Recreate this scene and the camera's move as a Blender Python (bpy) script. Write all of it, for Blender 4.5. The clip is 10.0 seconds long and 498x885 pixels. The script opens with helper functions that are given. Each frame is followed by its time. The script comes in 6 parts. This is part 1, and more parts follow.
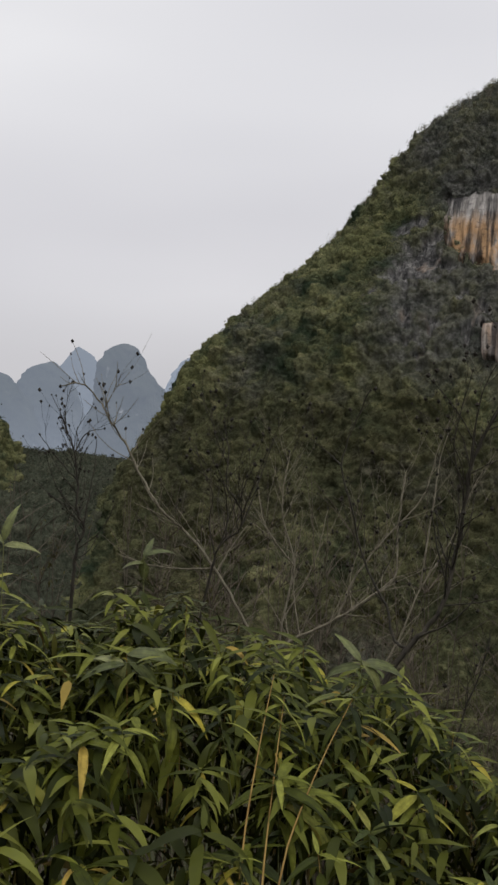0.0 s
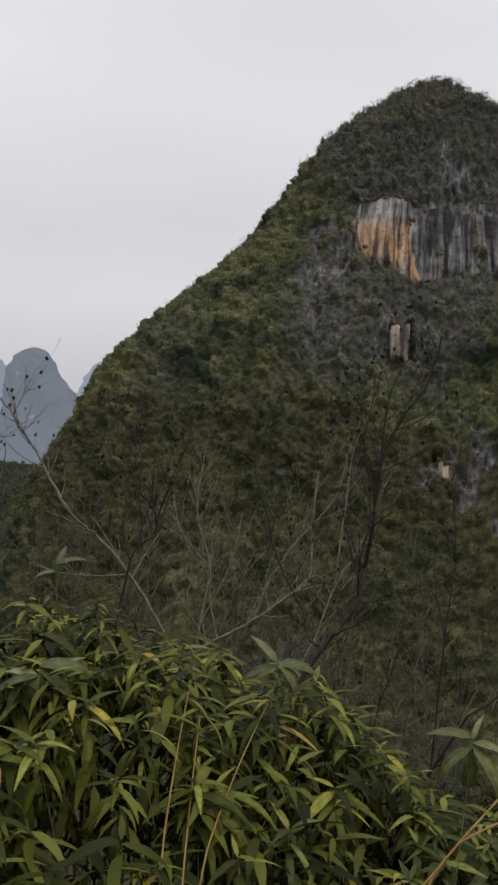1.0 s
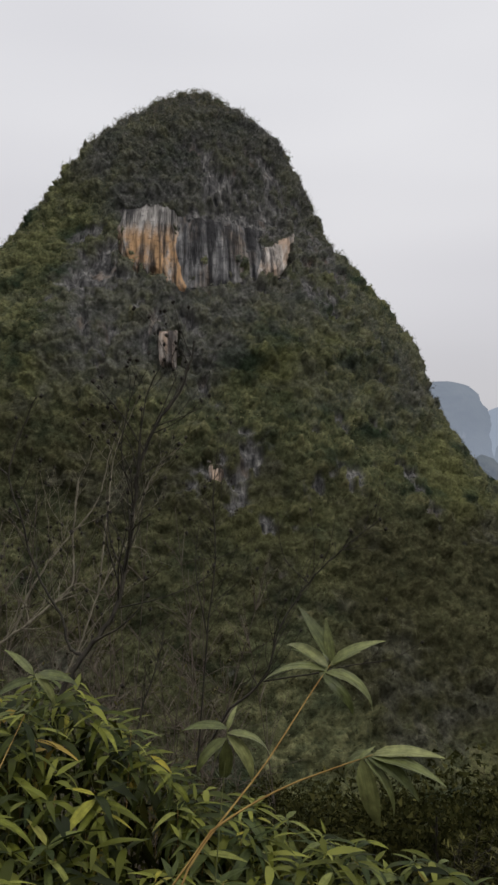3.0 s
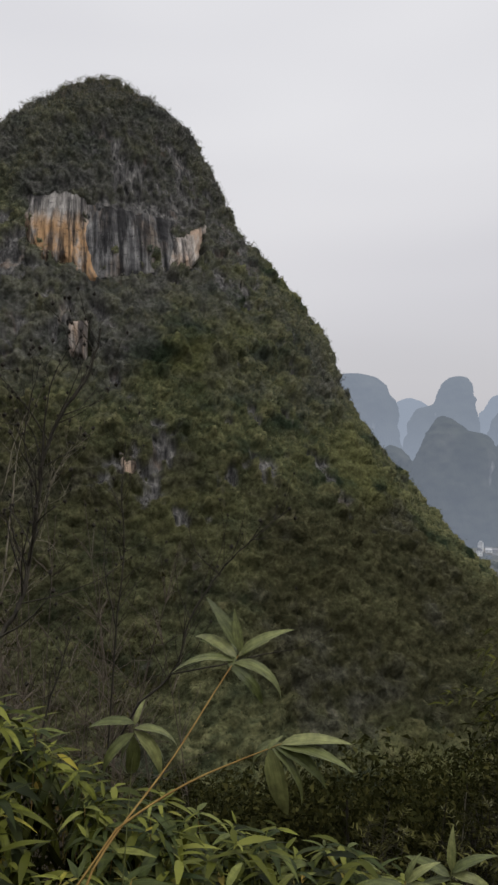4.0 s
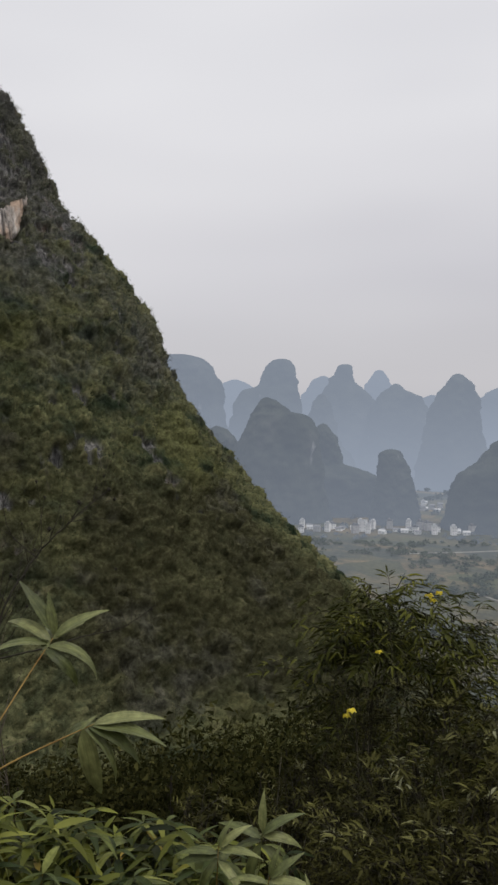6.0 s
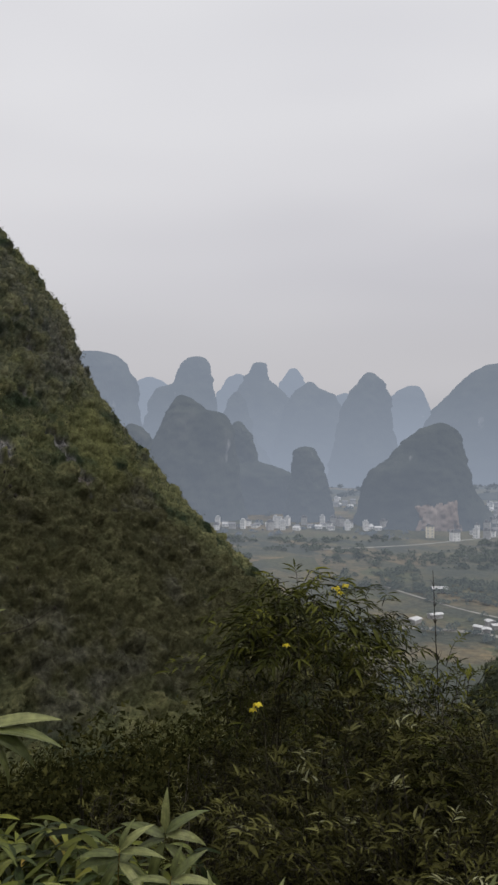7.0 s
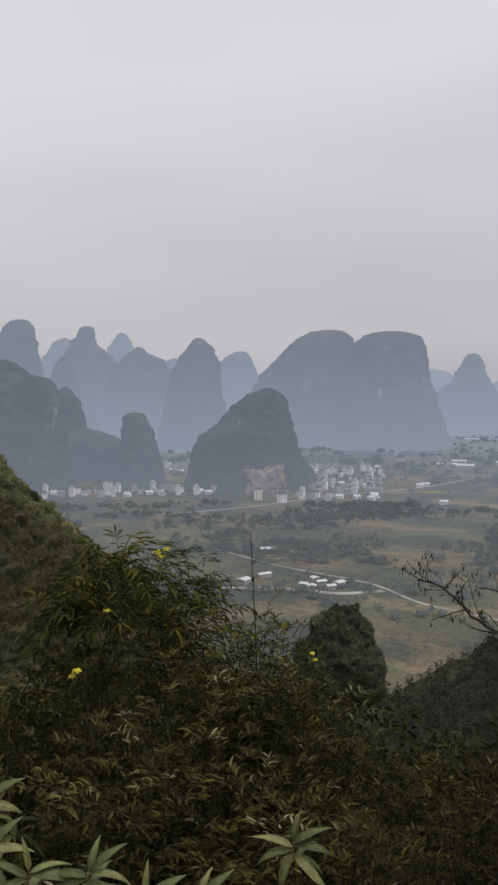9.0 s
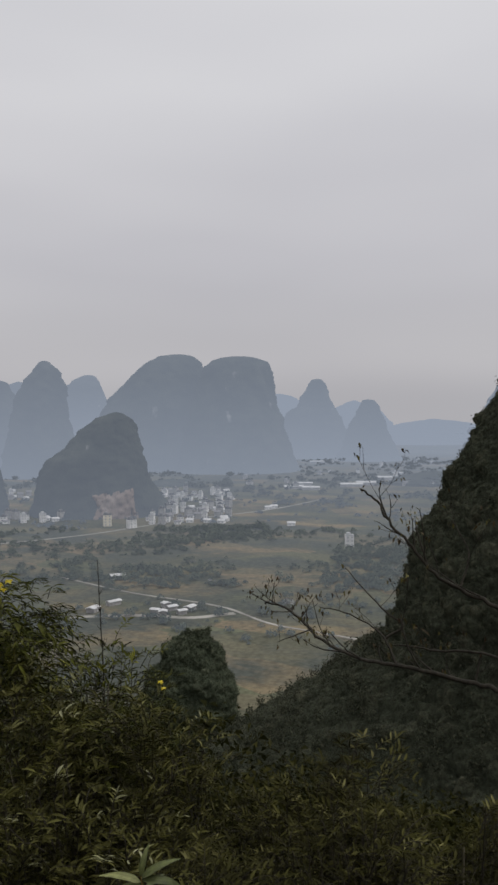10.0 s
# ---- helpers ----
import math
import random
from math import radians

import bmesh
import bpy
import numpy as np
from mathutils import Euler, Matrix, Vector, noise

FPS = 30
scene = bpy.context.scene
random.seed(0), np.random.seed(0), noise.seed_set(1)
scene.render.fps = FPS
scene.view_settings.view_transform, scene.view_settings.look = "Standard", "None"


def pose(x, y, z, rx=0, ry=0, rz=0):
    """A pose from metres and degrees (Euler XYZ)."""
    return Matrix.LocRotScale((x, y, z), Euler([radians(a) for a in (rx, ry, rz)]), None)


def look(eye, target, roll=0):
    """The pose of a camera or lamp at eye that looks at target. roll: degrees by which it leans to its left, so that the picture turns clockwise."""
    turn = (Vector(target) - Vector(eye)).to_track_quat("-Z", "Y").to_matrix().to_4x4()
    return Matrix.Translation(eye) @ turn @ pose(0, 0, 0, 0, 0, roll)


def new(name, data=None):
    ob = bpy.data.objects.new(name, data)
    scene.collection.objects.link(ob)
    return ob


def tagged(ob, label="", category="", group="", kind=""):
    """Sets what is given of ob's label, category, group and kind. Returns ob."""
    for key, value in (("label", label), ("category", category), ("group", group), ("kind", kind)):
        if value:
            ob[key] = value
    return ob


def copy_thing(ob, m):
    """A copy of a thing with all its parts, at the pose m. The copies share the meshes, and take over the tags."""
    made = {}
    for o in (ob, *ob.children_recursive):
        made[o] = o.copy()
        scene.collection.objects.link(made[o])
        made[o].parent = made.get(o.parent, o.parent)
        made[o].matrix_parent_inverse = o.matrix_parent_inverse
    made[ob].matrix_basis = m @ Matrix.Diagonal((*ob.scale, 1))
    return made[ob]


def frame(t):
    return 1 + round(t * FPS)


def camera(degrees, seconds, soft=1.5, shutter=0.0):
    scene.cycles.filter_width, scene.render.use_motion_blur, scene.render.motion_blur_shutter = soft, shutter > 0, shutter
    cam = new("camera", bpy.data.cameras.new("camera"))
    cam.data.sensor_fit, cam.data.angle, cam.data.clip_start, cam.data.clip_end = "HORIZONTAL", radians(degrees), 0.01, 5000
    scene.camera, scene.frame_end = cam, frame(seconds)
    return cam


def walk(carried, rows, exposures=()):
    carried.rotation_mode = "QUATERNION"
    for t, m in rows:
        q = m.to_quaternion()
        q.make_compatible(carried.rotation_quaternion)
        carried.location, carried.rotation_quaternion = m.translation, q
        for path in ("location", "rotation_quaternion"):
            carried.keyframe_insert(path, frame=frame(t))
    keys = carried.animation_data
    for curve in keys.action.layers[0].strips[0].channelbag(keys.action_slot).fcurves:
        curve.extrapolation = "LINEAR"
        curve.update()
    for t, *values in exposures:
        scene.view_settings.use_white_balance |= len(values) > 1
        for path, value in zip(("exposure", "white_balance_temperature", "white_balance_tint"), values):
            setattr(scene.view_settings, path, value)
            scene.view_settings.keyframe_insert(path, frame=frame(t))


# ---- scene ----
# ---------------------------------------------------------------- camera
EYE = 1.6          # the eye's height over the footpath; heights below are given from the path
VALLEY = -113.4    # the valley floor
cam = camera(33.68, 10.0, 2.7)
# seconds, x, y, z from the first eye, yaw, pitch, roll
PATH = [
    (0, -0.000, 0.000, 0.000, 0.00, -0.30, 2.67),
    (0.5, 0.005, 0.000, 0.001, -3.08, -0.24, 2.29),
    (1, 0.006, -0.001, 0.003, -5.90, 0.11, 1.65),
    (1.5, 0.016, -0.004, 0.001, -9.26, 0.35, 0.83),
    (2, 0.032, 0.001, -0.003, -12.69, 0.44, 0.50),
    (2.5, 0.046, -0.017, -0.003, -18.15, 0.66, 0.24),
    (3, 0.055, -0.017, -0.004, -21.70, 0.73, -0.05),
    (3.2, 0.058, -0.013, -0.002, -23.02, 0.79, -0.12),
    (4.5, 0.097, 0.008, -0.014, -30.64, -0.52, -0.42),
    (5, 0.105, -0.002, -0.014, -33.75, -0.89, -0.36),
    (5.5, 0.094, -0.024, -0.002, -36.77, -1.13, -0.42),
    (5.7, 0.094, -0.026, -0.004, -38.10, -1.19, -0.40),
    (6.8, 0.131, -0.019, -0.027, -44.09, -1.48, -0.35),
    (7, 0.140, -0.027, -0.025, -45.64, -1.51, -0.38),
    (7.5, 0.138, -0.049, -0.022, -48.50, -2.57, -0.33),
    (8, 0.146, -0.066, -0.025, -50.55, -3.90, -0.14),
    (8.5, 0.150, -0.088, -0.025, -51.85, -3.88, -0.18),
    (9, 0.149, -0.079, -0.025, -57.42, -4.00, -0.48),
    (9.5, 0.147, -0.088, -0.019, -63.04, -3.94, -0.57),
    (10, 0.144, -0.095, -0.014, -67.89, -2.40, -0.43),
]


def eye_pose(x, y, z, yaw, pitch, roll):
    yaw, pitch = radians(yaw), radians(pitch)
    eye = Vector((x, y, z + EYE))
    ahead = Vector((-math.sin(yaw) * math.cos(pitch), math.cos(yaw) * math.cos(pitch), math.sin(pitch)))
    return look(eye, eye + ahead, roll)


walk(cam, [(row[0], eye_pose(*row[1:])) for row in PATH],
     [(0.0, 0.0), (5.5, 0.0), (7.0, -0.06), (9.0, -0.10), (10.0, -0.23)])

# ---------------------------------------------------------------- sky and light
world = bpy.data.worlds.new("overcast_sky")
scene.world = world
world.use_nodes = True
wt = world.node_tree
wt.nodes.clear()


def wnode(kind, **kw):
    n = wt.nodes.new(kind)
    for k, v in kw.items():
        if k == "blend_type":
            n.blend_type = v
        elif k == "data_type":
            n.data_type = v
        elif k == "operation":
            n.operation = v
    return n


SUN_EL, SUN_AZ = radians(58), radians(150)
sky = wnode("ShaderNodeTexSky")
sky.sky_type, sky.sun_disc, sky.sun_elevation, sky.sun_rotation = "NISHITA", False, SUN_EL, SUN_AZ
sky.dust_density = 4.0
sky_dim = wnode("ShaderNodeMix", data_type="RGBA", blend_type="MULTIPLY")
sky_dim.inputs[0].default_value = 1.0
sky_dim.inputs[7].default_value = (0.1, 0.1, 0.1, 1)
wt.links.new(sky.outputs[0], sky_dim.inputs[6])
coord = wnode("ShaderNodeTexCoord")
split = wnode("ShaderNodeSeparateXYZ")
wt.links.new(coord.outputs["Generated"], split.inputs[0])
# an overcast sky grows brighter from the horizon to the zenith
deck = wnode("ShaderNodeValToRGB")
deck.color_ramp.interpolation = "EASE"
el = deck.color_ramp.elements
el[0].position, el[0].color = 0.0, (0.54, 0.535, 0.56, 1)
el[1].position, el[1].color = 1.0, (1.60, 1.60, 1.58, 1)
for pos, col in ((0.06, (0.60, 0.59, 0.615, 1)), (0.2, (0.73, 0.72, 0.745, 1)), (0.42, (0.83, 0.825, 0.845, 1))):
    e = el.new(pos)
    e.color = col
wt.links.new(split.outputs[2], deck.inputs[0])
stretch = wnode("ShaderNodeMapping")
stretch.inputs["Scale"].default_value = (1.0, 1.0, 4.2)
wt.links.new(coord.outputs["Generated"], stretch.inputs[0])
cloud = wnode("ShaderNodeTexNoise")
cloud.inputs["Scale"].default_value, cloud.inputs["Detail"].default_value = 1.25, 2.2
wt.links.new(stretch.outputs[0], cloud.inputs[0])
band = wnode("ShaderNodeValToRGB")
band.color_ramp.elements[0].position, band.color_ramp.elements[0].color = 0.30, (0.87, 0.87, 0.89, 1)
band.color_ramp.elements[1].position, band.color_ramp.elements[1].color = 0.66, (1.03, 1.03, 1.03, 1)
wt.links.new(cloud.outputs[0], band.inputs[0])
shade = wnode("ShaderNodeMix", data_type="RGBA", blend_type="MULTIPLY")
shade.inputs[0].default_value = 1.0
wt.links.new(deck.outputs[0], shade.inputs[6])
wt.links.new(band.outputs[0], shade.inputs[7])
over = wnode("ShaderNodeMix", data_type="RGBA")
over.inputs[0].default_value = 0.94
wt.links.new(sky_dim.outputs[2], over.inputs[6])
wt.links.new(shade.outputs[2], over.inputs[7])
background = wnode("ShaderNodeBackground")
wt.links.new(over.outputs[2], background.inputs[0])
out = wnode("ShaderNodeOutputWorld")
wt.links.new(background.outputs[0], out.inputs[0])

sun_data = bpy.data.lights.new("sun", "SUN")
sun_data.energy, sun_data.angle, sun_data.color = 1.2, radians(25), (1.0, 0.97, 0.92)
sun = new("sun", sun_data)
sun.matrix_world = look((0, 0, 60), (-math.sin(SUN_AZ) * math.cos(SUN_EL) * 10, -math.cos(SUN_AZ) * math.cos(SUN_EL) * 10, 60 - math.sin(SUN_EL) * 10))


# ---------------------------------------------------------------- materials
def material(name):
    m = bpy.data.materials.new(name)
    m.use_nodes = True
    nt = m.node_tree
    bsdf = nt.nodes["Principled BSDF"]
    bsdf.inputs["Specular IOR Level"].default_value = 0.15
    return m, nt, bsdf


def ramp(nt, source, stops):
    r = nt.nodes.new("ShaderNodeValToRGB")
    e = r.color_ramp.elements
    e[0].position, e[0].color = stops[0][0], (*stops[0][1], 1)
    e[1].position, e[1].color = stops[-1][0], (*stops[-1][1], 1)
    for p, c in stops[1:-1]:
        e.new(p).color = (*c, 1)
    nt.links.new(source, r.inputs[0])
    return r.outputs[0]


def noise_tex(nt, scale, detail=4.0, stretch=(1, 1, 1), space="Object", rough=0.55):
    c = nt.nodes.new("ShaderNodeTexCoord")
    mp = nt.nodes.new("ShaderNodeMapping")
    mp.inputs["Scale"].default_value = stretch
    nt.links.new(c.outputs[space], mp.inputs[0])
    n = nt.nodes.new("ShaderNodeTexNoise")
    n.inputs["Scale"].default_value, n.inputs["Detail"].default_value, n.inputs["Roughness"].default_value = scale, detail, rough
    nt.links.new(mp.outputs[0], n.inputs[0])
    return n.outputs[0]


def blend(nt, a, b, fac, mode="MIX"):
    m = nt.nodes.new("ShaderNodeMix")
    m.data_type, m.blend_type = "RGBA", mode
    for i, v in ((0, fac), (6, a), (7, b)):
        if hasattr(v, "is_linked"):
            nt.links.new(v, m.inputs[i])
        else:
            m.inputs[i].default_value = v if i == 0 else (*v, 1)
    return m.outputs[2]


def bump(nt, bsdf, height, strength, distance):
    b = nt.nodes.new("ShaderNodeBump")
    b.inputs["Strength"].default_value, b.inputs["Distance"].default_value = strength, distance
    nt.links.new(height, b.inputs["Height"])
    nt.links.new(b.outputs[0], bsdf.inputs["Normal"])


def leaf_material(name, stops, by="island", rough=0.5, gloss=0.3, through_light=0.25, patch=None, relief=0.0):
    """Leaves that differ from one to the next, thin enough to let some light through."""
    m, nt, b = material(name)
    if by == "tone":
        at = nt.nodes.new("ShaderNodeAttribute")
        at.attribute_name = "tone"
        src = at.outputs["Fac"]
    elif by == "island":
        src = nt.nodes.new("ShaderNodeNewGeometry").outputs["Random Per Island"]
    else:
        src = nt.nodes.new("ShaderNodeObjectInfo").outputs["Random"]
    col = ramp(nt, src, stops)
    for k, (scale, colour, low, high) in enumerate(patch or ()):
        n = noise_tex(nt, scale, 3.0, (1, 1, 1 + 0.6 * k))
        fac = ramp(nt, n, ((low, (0, 0, 0)), (high, (1, 1, 1))))
        col = blend(nt, col, colour, fac)
    if patch:   # grey: bare twigs with haze painted in; brown: scrub with shade painted in
        scrub_grain = noise_tex(nt, 0.5, 5.0)
        for name, low, mid, high in (("brown", (0.025, 0.025, 0.014), (0.054, 0.052, 0.028), (0.095, 0.088, 0.052)), ("grey", (0.060, 0.060, 0.060), (0.110, 0.108, 0.108), (0.190, 0.185, 0.184))):
            share = nt.nodes.new("ShaderNodeAttribute")
            share.attribute_name = name
            col = blend(nt, col, ramp(nt, scrub_grain, ((0.3, low), (0.55, mid), (0.72, high))), share.outputs["Fac"])
    if by == "object":   # veins run along the blade, and tips and edges dry out
        vein = noise_tex(nt, 26.0, 2.0, (1, 0.03, 0.2))
        col = blend(nt, col, ramp(nt, vein, ((0.3, (0.72, 0.74, 0.70)), (0.7, (1.25, 1.25, 1.2)))), 1.0, "MULTIPLY")
        bump(nt, b, vein, 0.2, 0.02)
    fine = noise_tex(nt, 6.0 if by == "object" else (1.1 if relief else 3.0), 5.0)
    col = blend(nt, col, ramp(nt, fine, ((0.3, (0.55, 0.55, 0.52)), (0.7, (1.35, 1.35, 1.28)))), 1.0, "MULTIPLY")
    if patch and relief:   # bare limestone, streaked from top to foot
        share = nt.nodes.new("ShaderNodeAttribute")
        share.attribute_name = "rock"
        streak = noise_tex(nt, 0.7, 6.0, (1, 1, 0.09), rough=0.7)
        stone = ramp(nt, streak, ((0.36, (0.022, 0.022, 0.023)), (0.47, (0.074, 0.072, 0.072)), (0.58, (0.150, 0.145, 0.140)), (0.72, (0.34, 0.322, 0.30))))
        stone = blend(nt, stone, (0.23, 0.17, 0.13), ramp(nt, noise_tex(nt, 0.11, 4.0, (1, 1, 0.4)), ((0.58, (0, 0, 0)), (0.72, (0.7, 0.7, 0.7)))))
        col = blend(nt, col, stone, share.outputs["Fac"])
    nt.links.new(col, b.inputs["Base Color"])
    b.inputs["Roughness"].default_value = rough
    b.inputs["Specular IOR Level"].default_value = gloss
    if relief:
        bump(nt, b, noise_tex(nt, 0.9, 6.0, rough=0.75), relief, 1.6)
    t = nt.nodes.new("ShaderNodeBsdfTranslucent")
    nt.links.new(col, t.inputs[0])
    mix = nt.nodes.new("ShaderNodeMixShader")
    mix.inputs[0].default_value = through_light
    nt.links.new(b.outputs[0], mix.inputs[1])
    nt.links.new(t.outputs[0], mix.inputs[2])
    nt.links.new(mix.outputs[0], nt.nodes["Material Output"].inputs[0])
    return m


BAMBOO_TONES = ((0.0, (0.010, 0.015, 0.003)), (0.40, (0.037, 0.044, 0.006)), (0.78, (0.100, 0.109, 0.018)), (0.96, (0.168, 0.176, 0.038)), (0.98, (0.24, 0.21, 0.03)), (1.0, (0.26, 0.18, 0.045)))
BAMBOO_LEAF = leaf_material("bamboo_leaf", BAMBOO_TONES, "object", 0.45, 0.09, 0.10)
BAMBOO_MASS = leaf_material("bamboo_leaf_mass", BAMBOO_TONES, "island", 0.45, 0.09, 0.10)
# grey-green leaf, darkened to paint in the shade on the right-hand shoots
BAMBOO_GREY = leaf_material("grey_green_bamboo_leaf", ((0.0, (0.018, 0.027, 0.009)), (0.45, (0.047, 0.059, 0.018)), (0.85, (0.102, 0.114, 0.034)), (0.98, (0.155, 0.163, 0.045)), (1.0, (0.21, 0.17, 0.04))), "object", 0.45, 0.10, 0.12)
BAMBOO_PALE = leaf_material("pale_bamboo_leaf", ((0.0, (0.055, 0.066, 0.022)), (0.6, (0.105, 0.116, 0.044)), (1.0, (0.165, 0.172, 0.072))), "object", 0.42, 0.22, 0.15)
SHRUB_LEAF = leaf_material("shrub_leaf", ((0.0, (0.012, 0.012, 0.003)), (0.45, (0.038, 0.036, 0.009)), (0.75, (0.082, 0.079, 0.023)), (0.92, (0.145, 0.140, 0.060)), (1.0, (0.24, 0.24, 0.15))), "tone", 0.55, 0.06, 0.12)
FRESH_LEAF = leaf_material("fresh_leaf", ((0.0, (0.014, 0.017, 0.004)), (0.5, (0.041, 0.045, 0.008)), (0.85, (0.092, 0.096, 0.017)), (1.0, (0.17, 0.17, 0.028))), "tone", 0.55, 0.06, 0.15)
DRY_LEAF = leaf_material("dry_leaf", ((0.0, (0.035, 0.018, 0.010)), (0.6, (0.058, 0.045, 0.017)), (1.0, (0.12, 0.11, 0.035))), "island", 0.55, 0.12, 0.2)
YELLOW = leaf_material("yellow_petal", ((0.0, (0.52, 0.42, 0.015)), (1.0, (0.68, 0.56, 0.03))), "island", 0.5, 0.3, 0.3)
HILL_TONES = ((0.05, (0.030, 0.038, 0.022)), (0.4, (0.078, 0.085, 0.046)), (0.7, (0.138, 0.140, 0.072)), (0.95, (0.198, 0.184, 0.102)))
HILL_PATCHES = ((0.022, (0.116, 0.118, 0.050), 0.53, 0.74), (0.05, (0.030, 0.042, 0.026), 0.50, 0.64))
HILL_GREEN = leaf_material("scrub_leaves", HILL_TONES, "island", 0.9, 0.02, 0.4, HILL_PATCHES)
HILL_COAT = leaf_material("hillside_scrub", HILL_TONES, "tone", 0.9, 0.02, 0.0, HILL_PATCHES, 0.8)
WOOD_TONES = ((0.0, (0.045, 0.055, 0.040)), (0.6, (0.070, 0.082, 0.058)), (1.0, (0.105, 0.112, 0.080)))
# darker wood colour; on the steep hill it paints in the slope's shade
DARK_WOOD_TONES = ((0.0, (0.030, 0.035, 0.026)), (0.6, (0.052, 0.057, 0.042)), (1.0, (0.090, 0.088, 0.064)))
RUSSET_LEAF = leaf_material("russet_leaf", ((0.0, (0.011, 0.010, 0.003)), (0.5, (0.029, 0.028, 0.008)), (0.85, (0.060, 0.057, 0.017)), (1.0, (0.14, 0.13, 0.055))), "tone", 0.55, 0.04, 0.1)
# dark leaf colour of the added trees that stand in for the gully's shade
GULLY_LEAF = leaf_material("gully_leaf", ((0.0, (0.012, 0.013, 0.004)), (0.6, (0.026, 0.027, 0.008)), (1.0, (0.065, 0.062, 0.020))), "island", 0.8, 0.03, 0.2)
DARK_WOOD_LEAVES = leaf_material("dark_wood_leaves", DARK_WOOD_TONES, "island", 0.9, 0.02, 0.1)
DARK_WOOD_COAT = leaf_material("dark_wood_coat", DARK_WOOD_TONES, "tone", 0.9, 0.02, 0.0, None, 0.8)
WOOD_GREEN = leaf_material("valley_tree_leaves", WOOD_TONES, "island", 0.9, 0.02, 0.42)
WOOD_COAT = leaf_material("wooded_knoll", WOOD_TONES, "tone", 0.9, 0.02, 0.0, None, 0.8)


def bark_material(name, dark, light, scale):
    m, nt, b = material(name)
    n = noise_tex(nt, scale, 5.0, (1, 1, 0.25))
    nt.links.new(ramp(nt, n, ((0.3, dark), (0.7, light))), b.inputs["Base Color"])
    b.inputs["Roughness"].default_value = 0.8
    bump(nt, b, n, 0.4, 0.003)
    return m


BARK = bark_material("grey_bark", (0.070, 0.061, 0.044), (0.185, 0.165, 0.122), 60)
BARK_DARK = bark_material("dark_bark", (0.012, 0.010, 0.008), (0.040, 0.035, 0.026), 60)
CULM = bark_material("bamboo_culm", (0.15, 0.085, 0.025), (0.27, 0.185, 0.06), 25)
CULM_GREEN = bark_material("bamboo_culm_green", (0.09, 0.10, 0.04), (0.19, 0.20, 0.08), 25)
SEED = bark_material("dry_seed_head", (0.012, 0.010, 0.008), (0.03, 0.025, 0.02), 80)


def soil_material():
    m, nt, b = material("hillside_soil")
    n = noise_tex(nt, 0.25, 6.0)
    nt.links.new(ramp(nt, n, ((0.3, (0.032, 0.036, 0.020)), (0.55, (0.052, 0.055, 0.030)), (0.75, (0.075, 0.066, 0.046)))), b.inputs["Base Color"])
    b.inputs["Roughness"].default_value = 0.95
    bump(nt, b, n, 0.8, 0.8)
    return m


HILL_SOIL = soil_material()


MIST = (0.330, 0.380, 0.468)   # colour of the haze over the valley, put into far materials as emission


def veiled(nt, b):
    """Haze put into the material as emission, growing towards the valley's far end, the backdrop."""
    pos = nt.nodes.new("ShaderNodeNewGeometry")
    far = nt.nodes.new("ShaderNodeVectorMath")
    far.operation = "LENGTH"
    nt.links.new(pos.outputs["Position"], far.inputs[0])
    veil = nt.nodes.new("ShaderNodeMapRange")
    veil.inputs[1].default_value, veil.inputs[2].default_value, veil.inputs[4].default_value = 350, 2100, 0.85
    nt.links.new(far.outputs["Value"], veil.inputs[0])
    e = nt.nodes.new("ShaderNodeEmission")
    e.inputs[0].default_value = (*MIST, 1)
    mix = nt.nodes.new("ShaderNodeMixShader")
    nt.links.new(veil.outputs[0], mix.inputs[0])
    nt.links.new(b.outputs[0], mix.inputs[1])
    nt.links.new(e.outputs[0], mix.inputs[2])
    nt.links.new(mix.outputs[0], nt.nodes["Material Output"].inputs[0])


